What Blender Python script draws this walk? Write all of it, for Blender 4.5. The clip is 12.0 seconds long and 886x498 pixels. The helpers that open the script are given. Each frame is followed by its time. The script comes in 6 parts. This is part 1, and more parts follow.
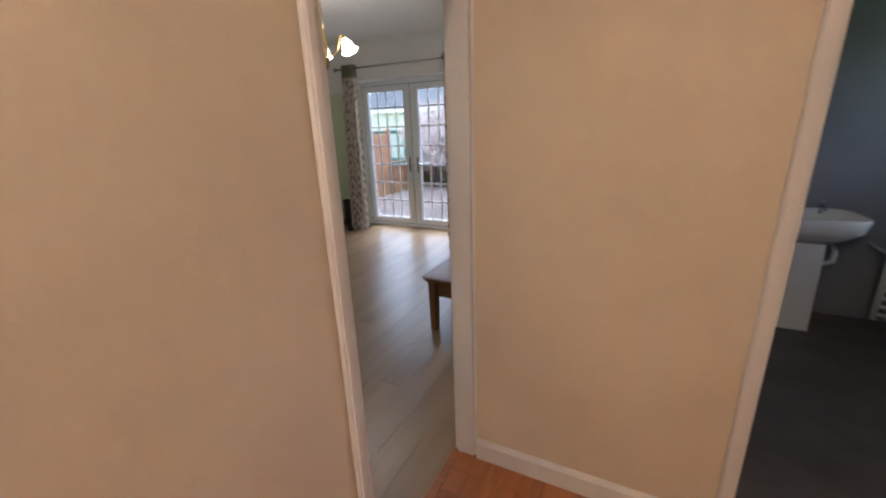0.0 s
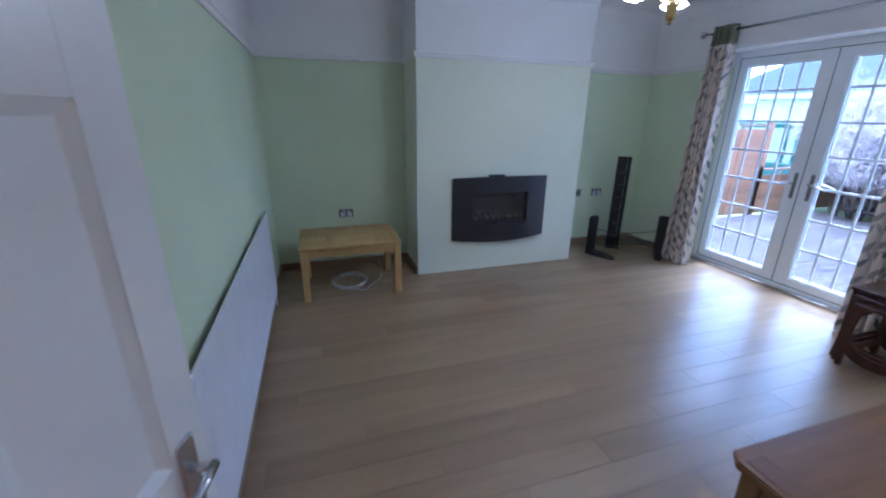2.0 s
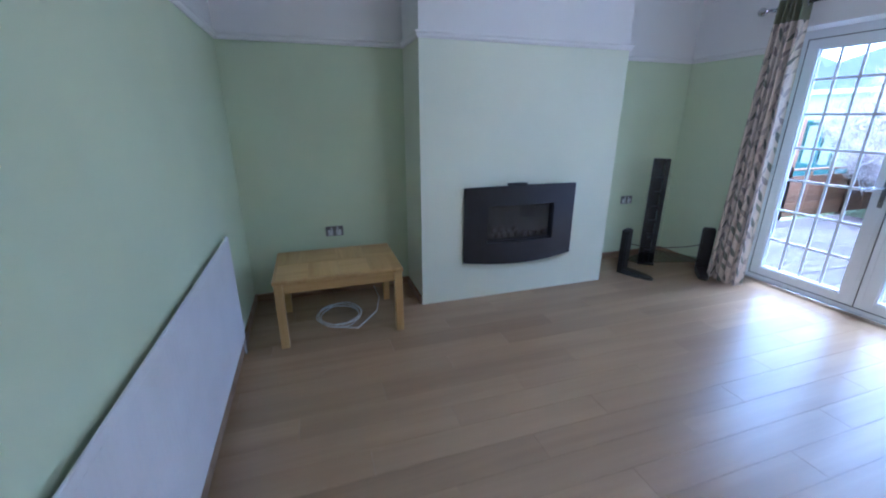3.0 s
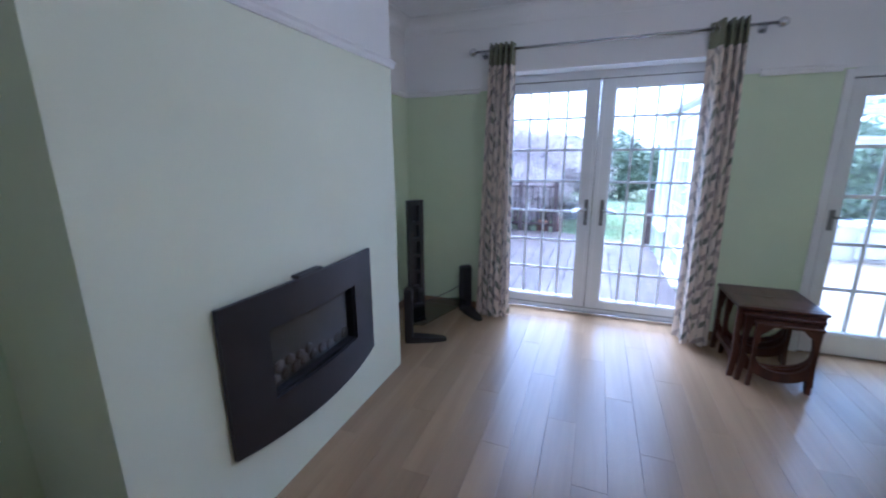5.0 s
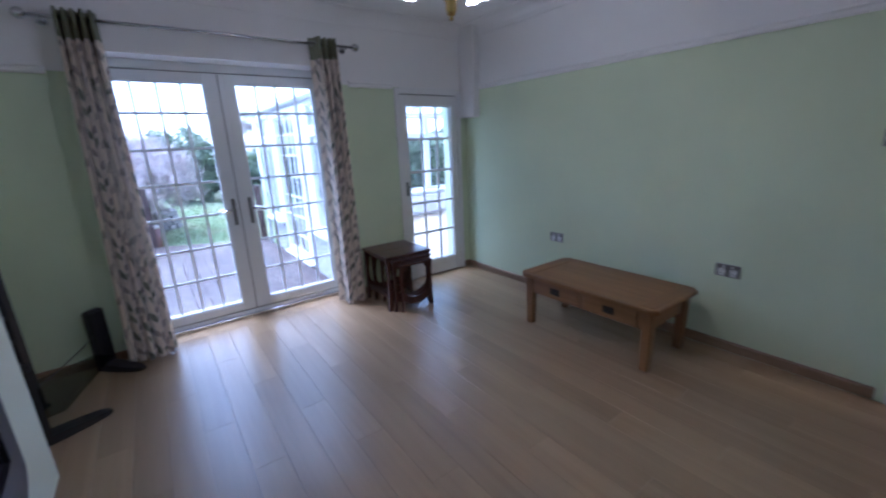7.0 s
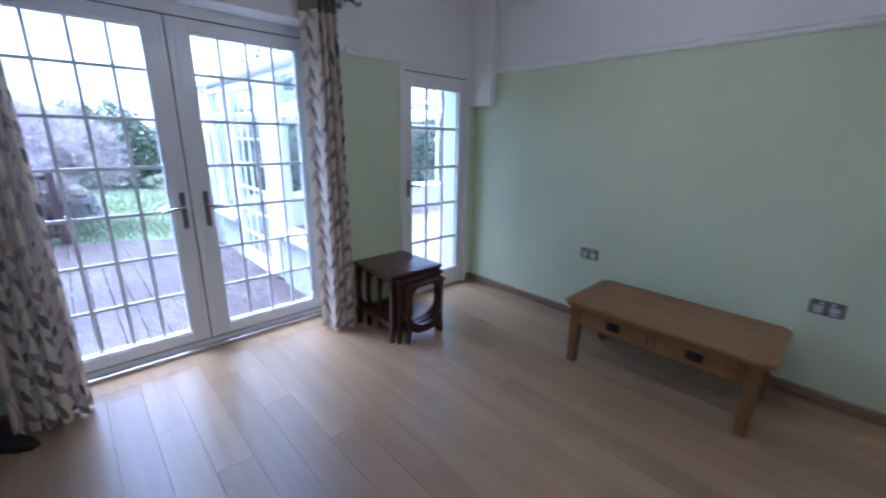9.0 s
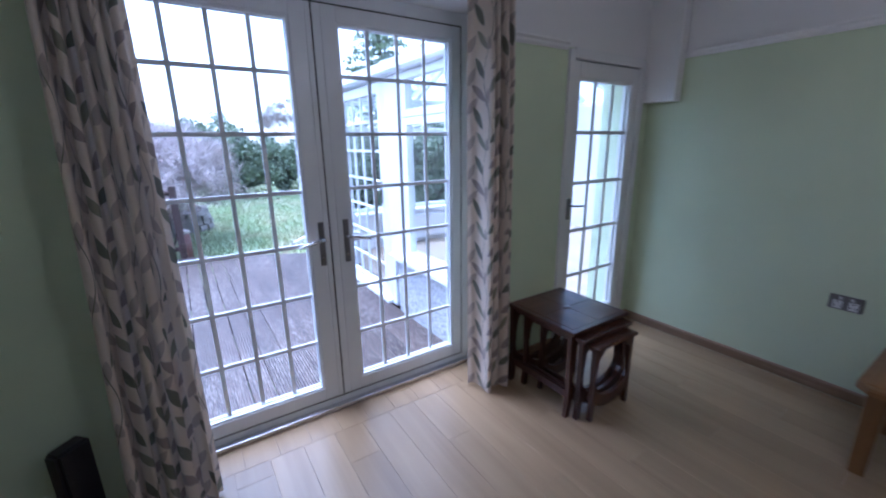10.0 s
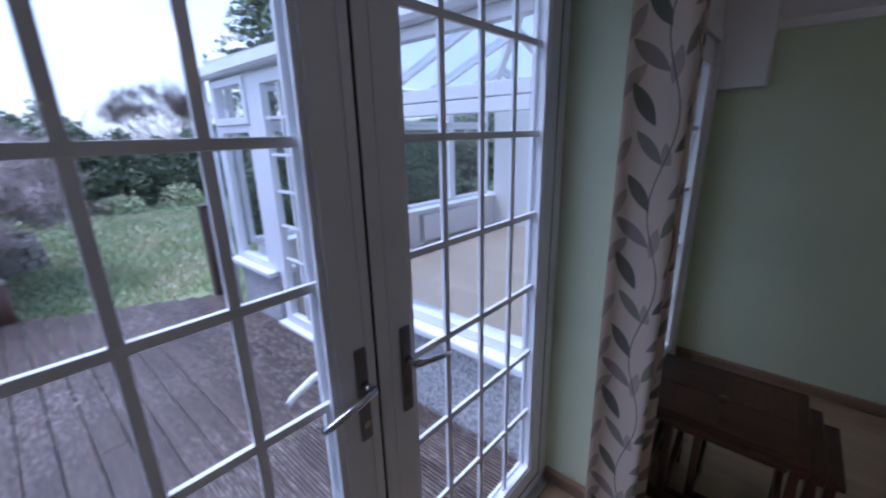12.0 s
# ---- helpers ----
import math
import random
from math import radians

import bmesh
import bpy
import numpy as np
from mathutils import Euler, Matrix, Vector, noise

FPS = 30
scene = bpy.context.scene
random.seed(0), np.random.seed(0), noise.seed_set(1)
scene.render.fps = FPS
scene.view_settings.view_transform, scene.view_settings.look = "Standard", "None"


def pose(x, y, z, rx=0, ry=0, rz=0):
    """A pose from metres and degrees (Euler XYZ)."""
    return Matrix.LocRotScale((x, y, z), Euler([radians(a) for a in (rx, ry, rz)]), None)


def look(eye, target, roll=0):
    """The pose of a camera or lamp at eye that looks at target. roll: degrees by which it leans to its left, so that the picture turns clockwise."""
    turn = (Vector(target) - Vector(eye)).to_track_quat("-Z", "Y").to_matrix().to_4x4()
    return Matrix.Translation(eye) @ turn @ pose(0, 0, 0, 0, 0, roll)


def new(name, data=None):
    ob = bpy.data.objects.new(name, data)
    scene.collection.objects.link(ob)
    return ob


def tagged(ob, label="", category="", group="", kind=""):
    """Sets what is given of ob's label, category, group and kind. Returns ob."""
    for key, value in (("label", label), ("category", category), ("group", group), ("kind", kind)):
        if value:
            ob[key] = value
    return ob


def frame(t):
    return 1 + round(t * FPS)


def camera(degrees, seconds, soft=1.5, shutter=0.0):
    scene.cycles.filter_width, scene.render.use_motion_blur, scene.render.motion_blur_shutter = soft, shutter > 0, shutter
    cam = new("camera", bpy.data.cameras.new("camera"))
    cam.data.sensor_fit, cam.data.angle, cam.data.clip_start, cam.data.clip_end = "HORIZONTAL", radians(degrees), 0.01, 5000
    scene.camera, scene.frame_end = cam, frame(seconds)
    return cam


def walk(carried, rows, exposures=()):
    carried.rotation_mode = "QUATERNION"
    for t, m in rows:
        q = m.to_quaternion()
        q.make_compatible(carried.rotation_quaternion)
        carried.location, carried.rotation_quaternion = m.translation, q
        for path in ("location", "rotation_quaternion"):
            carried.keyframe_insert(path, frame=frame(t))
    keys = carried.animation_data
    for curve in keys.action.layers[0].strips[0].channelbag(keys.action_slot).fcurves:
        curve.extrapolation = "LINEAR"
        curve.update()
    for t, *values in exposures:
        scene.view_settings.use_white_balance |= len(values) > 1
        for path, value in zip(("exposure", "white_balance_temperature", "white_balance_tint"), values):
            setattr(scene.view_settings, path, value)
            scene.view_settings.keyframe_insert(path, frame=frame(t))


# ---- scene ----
cam = camera(96.3, 12.0, 2.0, 0.35)
PATH = [
    (0, (0.157, 0.081, 1.529), (-0.709, 1.784, 0.938), -2.0),
    (0.3, (0.123, 0.291, 1.554), (-0.89, 1.903, 0.938), -0.9),
    (0.5, (0.034, 0.464, 1.504), (-1.069, 2.017, 0.895), -0.5),
    (1, (-0.168, 0.781, 1.556), (-1.541, 2.097, 0.934), -0.3),
    (1.5, (-0.32, 1.03, 1.565), (-2.023, 1.868, 0.934), -0.4),
    (2, (-0.519, 1.185, 1.576), (-2.323, 1.757, 0.932), 0.7),
    (2.5, (-0.862, 1.256, 1.504), (-2.684, 1.802, 0.886), 0.9),
    (2.7, (-1.012, 1.275, 1.508), (-2.827, 1.827, 0.876), 0.5),
    (4.3, (-2.37, 1.421, 1.561), (-3.772, 2.753, 1.05), -0.1),
    (4.5, (-2.526, 1.449, 1.527), (-3.715, 2.975, 1.02), 0.1),
    (5, (-2.958, 1.5, 1.516), (-3.654, 3.316, 1.052), -0.4),
    (5.5, (-3.257, 1.503, 1.505), (-3.416, 3.444, 1.047), -1.3),
    (6, (-3.448, 1.606, 1.494), (-3.019, 3.499, 1.009), -1.3),
    (6.5, (-3.587, 1.628, 1.548), (-2.758, 3.371, 1.022), -2.4),
    (7, (-3.584, 1.439, 1.506), (-2.458, 3.008, 0.987), -2.6),
    (7.2, (-3.604, 1.379, 1.507), (-2.361, 2.856, 0.984), -2.1),
    (8.8, (-3.571, 2.185, 1.466), (-2.182, 3.513, 0.912), 1.2),
    (9, (-3.542, 2.367, 1.472), (-2.22, 3.767, 0.931), 1.0),
    (9.5, (-3.602, 2.841, 1.479), (-2.404, 4.351, 0.946), 0.2),
    (10, (-3.601, 3.31, 1.497), (-2.546, 4.928, 0.978), -0.8),
    (10.5, (-3.646, 3.743, 1.545), (-2.653, 5.398, 1.019), -0.5),
    (11, (-3.664, 4.141, 1.54), (-2.668, 5.788, 0.995), -1.1),
    (11.5, (-3.575, 4.494, 1.544), (-2.47, 6.064, 0.985), -2.2),
    (12, (-3.478, 4.698, 1.553), (-2.042, 5.973, 0.994), -1.4),
]
walk(cam, [(t, look(eye, target, roll)) for t, eye, target, roll in PATH], [(0, 2.15, 5400, 14), (0.5, 2.05, 5050, 14), (1.0, 2.4, 4560, 16), (1.5, 2.65, 4330, 17), (2.0, 2.7, 4120, 16), (2.5, 2.9, 4070, 14), (4.5, 2.72, 4280, 18), (5.0, 2.58, 4300, 18), (5.5, 2.40, 4310, 18), (7.0, 2.15, 4380, 20), (9.0, 2.28, 4400, 20), (9.5, 2.1, 4420, 20), (10.5, 1.52, 4500, 21), (11.5, 0.93, 4630, 24), (12, 0.5, 4750, 25)])

# ---------------------------------------------------------------- world and light
world = bpy.data.worlds.new("overcast_sky")
scene.world = world
world.use_nodes = True
wn = world.node_tree.nodes
wn.clear()
w_out = wn.new("ShaderNodeOutputWorld")
w_bg = wn.new("ShaderNodeBackground")
w_sky = wn.new("ShaderNodeTexSky")
w_sky.sky_type = "NISHITA"
w_sky.sun_disc = False
w_sky.sun_elevation = radians(68)
w_sky.sun_rotation = radians(-35)
w_sky.dust_density = 1.5
w_sky.air_density = 1.2
w_sky.ozone_density = 1.0
w_hs = wn.new("ShaderNodeHueSaturation")
w_hs.inputs["Saturation"].default_value = 0.4
w_hs.inputs["Value"].default_value = 1.3
world.node_tree.links.new(w_sky.outputs[0], w_hs.inputs["Color"])
world.node_tree.links.new(w_hs.outputs[0], w_bg.inputs[0])
w_bg.inputs[1].default_value = 0.15
world.node_tree.links.new(w_bg.outputs[0], w_out.inputs[0])

sun_data = bpy.data.lights.new("sun", "SUN")
sun_data.energy = 2.2
sun_data.angle = radians(45)
sun_data.color = (1.0, 0.96, 0.90)
sun = new("sun", sun_data)
sun.matrix_world = look((-3, 4.6, 15), (0, 0, 0))


# ---------------------------------------------------------------- materials
def mat(name, colour, rough=0.5, metal=0.0, vary=0.08, scale=6.0, bump=0.05, bump_scale=120.0, stretch=(1, 1, 1), second=None, coat=0.0, island=0.0, spec=0.5):
    """A node material: colour broken up at two scales, fine relief, and a shade of its own for each object."""
    m = bpy.data.materials.new(name)
    m.use_nodes = True
    nt = m.node_tree
    b = nt.nodes["Principled BSDF"]
    b.inputs["Roughness"].default_value = rough
    b.inputs["Metallic"].default_value = metal
    b.inputs["Coat Weight"].default_value = coat
    b.inputs["Specular IOR Level"].default_value = spec
    tc = nt.nodes.new("ShaderNodeTexCoord")
    mp = nt.nodes.new("ShaderNodeMapping")
    mp.inputs["Scale"].default_value = stretch
    nt.links.new(tc.outputs["Object"], mp.inputs["Vector"])
    big = nt.nodes.new("ShaderNodeTexNoise")
    big.inputs["Scale"].default_value = scale
    big.inputs["Detail"].default_value = 5.0
    nt.links.new(mp.outputs[0], big.inputs["Vector"])
    fine = nt.nodes.new("ShaderNodeTexNoise")
    fine.inputs["Scale"].default_value = bump_scale
    fine.inputs["Detail"].default_value = 3.0
    nt.links.new(mp.outputs[0], fine.inputs["Vector"])
    mix = nt.nodes.new("ShaderNodeMix")
    mix.data_type = "RGBA"
    c2 = second or tuple(max(0.0, c * (1 - 3 * vary)) for c in colour)
    mix.inputs["A"].default_value = (*c2, 1)
    mix.inputs["B"].default_value = (*colour, 1)
    ramp = nt.nodes.new("ShaderNodeMapRange")
    ramp.inputs["From Min"].default_value = 0.3
    ramp.inputs["From Max"].default_value = 0.6
    nt.links.new(big.outputs["Fac"], ramp.inputs["Value"])
    nt.links.new(ramp.outputs[0], mix.inputs["Factor"])
    last = mix.outputs["Result"]
    if island:
        oi = nt.nodes.new("ShaderNodeObjectInfo")
        rr = nt.nodes.new("ShaderNodeMapRange")
        rr.inputs["To Min"].default_value = 1 - island
        rr.inputs["To Max"].default_value = 1 + island
        nt.links.new(oi.outputs["Random"], rr.inputs["Value"])
        hs = nt.nodes.new("ShaderNodeHueSaturation")
        nt.links.new(rr.outputs[0], hs.inputs["Value"])
        nt.links.new(last, hs.inputs["Color"])
        last = hs.outputs[0]
    nt.links.new(last, b.inputs["Base Color"])
    if bump:
        bp = nt.nodes.new("ShaderNodeBump")
        bp.inputs["Strength"].default_value = bump
        bp.inputs["Distance"].default_value = 0.01
        nt.links.new(fine.outputs["Fac"], bp.inputs["Height"])
        nt.links.new(bp.outputs[0], b.inputs["Normal"])
    return m


def glow(name, colour, strength):
    m = bpy.data.materials.new(name)
    m.use_nodes = True
    b = m.node_tree.nodes["Principled BSDF"]
    b.inputs["Base Color"].default_value = (*colour, 1)
    b.inputs["Emission Color"].default_value = (*colour, 1)
    b.inputs["Emission Strength"].default_value = strength
    return m


def pane_glass(name, tint=(0.975, 0.985, 0.985), rough=0.0):
    m = bpy.data.materials.new(name)
    m.use_nodes = True
    nt = m.node_tree
    nt.nodes.clear()
    out = nt.nodes.new("ShaderNodeOutputMaterial")
    mix = nt.nodes.new("ShaderNodeMixShader")
    lw = nt.nodes.new("ShaderNodeLayerWeight")
    lw.inputs["Blend"].default_value = 0.5
    pw = nt.nodes.new("ShaderNodeMath")
    pw.operation = "POWER"
    pw.inputs[1].default_value = 5.0
    nt.links.new(lw.outputs["Facing"], pw.inputs[0])
    fr = nt.nodes.new("ShaderNodeMath")
    fr.operation = "MULTIPLY_ADD"
    fr.inputs[1].default_value = 0.55
    fr.inputs[2].default_value = 0.03
    nt.links.new(pw.outputs[0], fr.inputs[0])
    tr = nt.nodes.new("ShaderNodeBsdfTransparent")
    tr.inputs[0].default_value = (*tint, 1)
    gl = nt.nodes.new("ShaderNodeBsdfGlossy")
    gl.inputs["Roughness"].default_value = rough
    nt.links.new(fr.outputs[0], mix.inputs[0])
    nt.links.new(tr.outputs[0], mix.inputs[1])
    nt.links.new(gl.outputs[0], mix.inputs[2])
    nt.links.new(mix.outputs[0], out.inputs[0])
    return m


def wood(name, light, dark, rough=0.4, axis=1, scale=1.0, island=0.15, bump=0.06, coat=0.0, grain=0.35, spec=0.5):
    """Wood with grain along an axis of the object and a shade of its own for each piece."""
    m = bpy.data.materials.new(name)
    m.use_nodes = True
    nt = m.node_tree
    b = nt.nodes["Principled BSDF"]
    b.inputs["Roughness"].default_value = rough
    b.inputs["Coat Weight"].default_value = coat
    b.inputs["Coat Roughness"].default_value = 0.25
    b.inputs["Specular IOR Level"].default_value = spec
    tc = nt.nodes.new("ShaderNodeTexCoord")
    oi = nt.nodes.new("ShaderNodeObjectInfo")
    off = nt.nodes.new("ShaderNodeVectorMath")
    off.operation = "SCALE"
    off.inputs[0].default_value = (7.3, 11.9, 5.1)
    nt.links.new(oi.outputs["Random"], off.inputs["Scale"])
    add = nt.nodes.new("ShaderNodeVectorMath")
    add.operation = "ADD"
    nt.links.new(tc.outputs["Object"], add.inputs[0])
    nt.links.new(off.outputs[0], add.inputs[1])
    mp = nt.nodes.new("ShaderNodeMapping")
    s = [14.0 * scale] * 3
    s[axis] = 0.9 * scale
    mp.inputs["Scale"].default_value = s
    nt.links.new(add.outputs[0], mp.inputs["Vector"])
    n1 = nt.nodes.new("ShaderNodeTexNoise")
    n1.inputs["Scale"].default_value = 1.0
    n1.inputs["Detail"].default_value = 6.0
    n1.inputs["Distortion"].default_value = 0.6
    nt.links.new(mp.outputs[0], n1.inputs["Vector"])
    mp2 = nt.nodes.new("ShaderNodeMapping")
    s2 = [90.0 * scale] * 3
    s2[axis] = 4.0 * scale
    mp2.inputs["Scale"].default_value = s2
    nt.links.new(add.outputs[0], mp2.inputs["Vector"])
    n2 = nt.nodes.new("ShaderNodeTexNoise")
    n2.inputs["Scale"].default_value = 1.0
    n2.inputs["Detail"].default_value = 3.0
    nt.links.new(mp2.outputs[0], n2.inputs["Vector"])
    sm = nt.nodes.new("ShaderNodeMath")
    sm.operation = "MULTIPLY_ADD"
    sm.inputs[1].default_value = grain
    nt.links.new(n2.outputs["Fac"], sm.inputs[0])
    nt.links.new(n1.outputs["Fac"], sm.inputs[2])
    rg = nt.nodes.new("ShaderNodeMapRange")
    rg.inputs["From Min"].default_value = 0.28 + grain / 2
    rg.inputs["From Max"].default_value = 0.68 + grain / 2
    nt.links.new(sm.outputs[0], rg.inputs["Value"])
    mix = nt.nodes.new("ShaderNodeMix")
    mix.data_type = "RGBA"
    mix.inputs["A"].default_value = (*dark, 1)
    mix.inputs["B"].default_value = (*light, 1)
    nt.links.new(rg.outputs[0], mix.inputs["Factor"])
    rr = nt.nodes.new("ShaderNodeMapRange")
    rr.inputs["To Min"].default_value = 1 - island
    rr.inputs["To Max"].default_value = 1 + island
    nt.links.new(oi.outputs["Random"], rr.inputs["Value"])
    hs = nt.nodes.new("ShaderNodeHueSaturation")
    nt.links.new(rr.outputs[0], hs.inputs["Value"])
    nt.links.new(mix.outputs["Result"], hs.inputs["Color"])
    nt.links.new(hs.outputs[0], b.inputs["Base Color"])
    bp = nt.nodes.new("ShaderNodeBump")
    bp.inputs["Strength"].default_value = bump
    bp.inputs["Distance"].default_value = 0.004
    nt.links.new(sm.outputs[0], bp.inputs["Height"])
    nt.links.new(bp.outputs[0], b.inputs["Normal"])
    return m


def weathered(name, body, dark, bare):
    """Old stained decking: streaked along y, rubbed pale in scattered flecks and worn patches."""
    m = wood(name, body, dark, 0.52, axis=1, scale=1.6, island=0.22, bump=0.35, grain=0.6)
    nt = m.node_tree
    b = nt.nodes["Principled BSDF"]
    base = b.inputs["Base Color"].links[0].from_socket
    geo = nt.nodes.new("ShaderNodeNewGeometry")
    masks = []
    for scale, lo, hi in (((95, 15.0, 95), 0.50, 0.64), ((1.1, 0.8, 1.1), 0.42, 0.66)):
        mp = nt.nodes.new("ShaderNodeMapping")
        mp.inputs["Scale"].default_value = scale
        nt.links.new(geo.outputs["Position"], mp.inputs["Vector"])
        n = nt.nodes.new("ShaderNodeTexNoise")
        n.inputs["Scale"].default_value = 1.0
        n.inputs["Detail"].default_value = 5.0
        nt.links.new(mp.outputs[0], n.inputs["Vector"])
        r = nt.nodes.new("ShaderNodeMapRange")
        r.inputs["From Min"].default_value = lo
        r.inputs["From Max"].default_value = hi
        nt.links.new(n.outputs["Fac"], r.inputs["Value"])
        masks.append(r.outputs[0])
    k = nt.nodes.new("ShaderNodeMath")
    k.operation = "MULTIPLY_ADD"
    k.inputs[1].default_value = 0.75
    k.inputs[2].default_value = 0.20
    nt.links.new(masks[1], k.inputs[0])
    f = nt.nodes.new("ShaderNodeMath")
    f.operation = "MULTIPLY"
    nt.links.new(masks[0], f.inputs[0])
    nt.links.new(k.outputs[0], f.inputs[1])
    mix = nt.nodes.new("ShaderNodeMix")
    mix.data_type = "RGBA"
    mix.inputs["B"].default_value = (*bare, 1)
    nt.links.new(f.outputs[0], mix.inputs["Factor"])
    nt.links.new(base, mix.inputs["A"])
    nt.links.new(mix.outputs["Result"], b.inputs["Base Color"])
    return m


M_GREEN = mat("mint_emulsion", (0.655, 0.72, 0.502), 0.75, vary=0.02, scale=1.5, bump=0.08, bump_scale=180)
M_PALE = mat("pale_mint_emulsion", (0.772, 0.785, 0.628), 0.75, vary=0.015, scale=1.5, bump=0.08, bump_scale=180)
M_WHITE = mat("white_emulsion", (0.845, 0.82, 0.805), 0.8, vary=0.015, scale=1.2, bump=0.06, bump_scale=160)
M_CREAM = mat("cream_emulsion", (0.76, 0.655, 0.51), 0.7, vary=0.03, scale=2.0, bump=0.10, bump_scale=140)
M_GLOSS = mat("white_gloss_paint", (0.80, 0.79, 0.78), 0.32, vary=0.02, scale=3.0, bump=0.03, bump_scale=60)
M_UPVC = mat("white_upvc", (0.82, 0.83, 0.85), 0.28, vary=0.015, scale=4.0, bump=0.0)
M_SEAL_GAP = mat("black_seal_and_gap_shade", (0.02, 0.02, 0.022), 0.6, vary=0.1, bump=0.0)
M_GLASS = pane_glass("window_glass")
M_SMOKE = pane_glass("smoked_glass", (0.66, 0.69, 0.70), 0.02)
M_LAM = wood("oak_laminate", (0.365, 0.250, 0.135), (0.270, 0.176, 0.090), 0.33, axis=1, scale=0.55, island=0.09, bump=0.02, grain=0.22, spec=0.85)
M_LAM_GAP = mat("laminate_joint", (0.24, 0.15, 0.085), 0.6, bump=0.0)
M_HALLBOARD = wood("varnished_pine_boards", (0.42, 0.17, 0.06), (0.26, 0.09, 0.03), 0.3, axis=0, island=0.15)
M_SKIRT = wood("oak_skirting", (0.30, 0.20, 0.12), (0.20, 0.125, 0.07), 0.45, axis=1, island=0.05)
M_OAK = wood("waxed_oak", (0.25, 0.122, 0.038), (0.15, 0.068, 0.020), 0.38, axis=1, island=0.10)
M_OAKX = wood("waxed_oak_cross", (0.25, 0.122, 0.038), (0.15, 0.068, 0.020), 0.38, axis=0, island=0.10)
M_OAKZ = wood("waxed_oak_upright", (0.24, 0.118, 0.037), (0.15, 0.068, 0.020), 0.40, axis=2, island=0.10)
M_BEECH = wood("honey_oak", (0.56, 0.38, 0.135), (0.41, 0.25, 0.08), 0.35, axis=1, island=0.10)
M_BEECHX = wood("honey_oak_cross", (0.56, 0.38, 0.135), (0.41, 0.25, 0.08), 0.35, axis=0, island=0.10)
M_BEECHZ = wood("honey_oak_upright", (0.56, 0.38, 0.135), (0.43, 0.26, 0.085), 0.38, axis=2, island=0.08)
M_TEAK = wood("dark_teak", (0.075, 0.026, 0.014), (0.034, 0.012, 0.007), 0.28, axis=2, island=0.10)
M_TEAKTOP = wood("teak_veneer", (0.115, 0.046, 0.024), (0.05, 0.020, 0.011), 0.30, axis=1, island=0.10)
M_TEAKTOPX = wood("teak_veneer_cross", (0.115, 0.046, 0.024), (0.05, 0.020, 0.011), 0.30, axis=0, island=0.10)
M_BLACK = mat("satin_black", (0.018, 0.017, 0.019), 0.35, vary=0.1, bump=0.02)
M_BLACKGLOSS = mat("gloss_black", (0.012, 0.012, 0.014), 0.12, vary=0.05, bump=0.0)
M_FIRE = mat("dark_bronze_metal", (0.030, 0.027, 0.032), 0.38, metal=0.2, vary=0.05, bump=0.02)
M_FIREBOX = mat("dark_firebox", (0.045, 0.038, 0.038), 0.7, vary=0.2, bump=0.2, bump_scale=40)
M_COAL = mat("ceramic_coals", (0.10, 0.08, 0.075), 0.9, vary=0.25, scale=14, bump=0.6, bump_scale=50)
M_CHROME = mat("brushed_nickel", (0.60, 0.60, 0.62), 0.22, metal=1.0, vary=0.03, bump=0.01)
M_BRASS = mat("polished_brass", (0.72, 0.52, 0.20), 0.2, metal=1.0, vary=0.05, bump=0.01)
M_STEEL = mat("pewter_plate", (0.25, 0.24, 0.24), 0.35, metal=0.8, vary=0.05, bump=0.02)
M_PLASTIC = mat("dark_grey_plastic", (0.05, 0.05, 0.055), 0.45, vary=0.05, bump=0.0)
M_WPLASTIC = mat("white_plastic", (0.75, 0.75, 0.74), 0.4, vary=0.03, bump=0.0)
M_RAD = mat("white_radiator_enamel", (0.80, 0.79, 0.82), 0.3, vary=0.02, bump=0.02, bump_scale=30)
M_IRON = mat("cast_iron_handle", (0.03, 0.026, 0.022), 0.45, metal=0.6, vary=0.1, bump=0.1)
M_HEADER = mat("olive_satin_band", (0.19, 0.19, 0.11), 0.55, vary=0.08, scale=10, bump=0.1, bump_scale=300)
M_SHADE = glow("lit_opal_glass", (1.0, 0.86, 0.70), 7.5)
M_DECK = weathered("weathered_decking", (0.105, 0.074, 0.062), (0.048, 0.034, 0.030), (0.37, 0.325, 0.285))
M_STAINED = wood("dark_stained_timber", (0.085, 0.05, 0.04), (0.045, 0.027, 0.022), 0.6, axis=2, island=0.2, bump=0.2)
M_STAINRED = wood("dark_red_timber", (0.17, 0.075, 0.055), (0.09, 0.04, 0.03), 0.6, axis=2, island=0.1, bump=0.2)
M_PALEWOOD = wood("pale_worn_timber", (0.52, 0.46, 0.42), (0.34, 0.28, 0.25), 0.7, axis=0, island=0.1, bump=0.2)
M_FENCE = wood("orange_fence_timber", (0.42, 0.215, 0.115), (0.29, 0.14, 0.075), 0.7, axis=1, island=0.2, bump=0.2)
M_SLATE = mat("grey_roof_slate", (0.045, 0.054, 0.064), 0.9, vary=0.12, scale=4, bump=0.2, bump_scale=20)
M_RENDER = mat("cream_render", (0.58, 0.57, 0.53), 0.85, vary=0.05, scale=1.0, bump=0.15, bump_scale=60)
M_PEBBLE = mat("pebble_dash", (0.66, 0.66, 0.66), 0.9, vary=0.16, scale=60, bump=1.0, bump_scale=90, second=(0.22, 0.22, 0.22))
M_GRASS = mat("rough_grass", (0.24, 0.32, 0.135), 0.9, vary=0.18, scale=3, bump=0.6, bump_scale=30, second=(0.26, 0.255, 0.145))
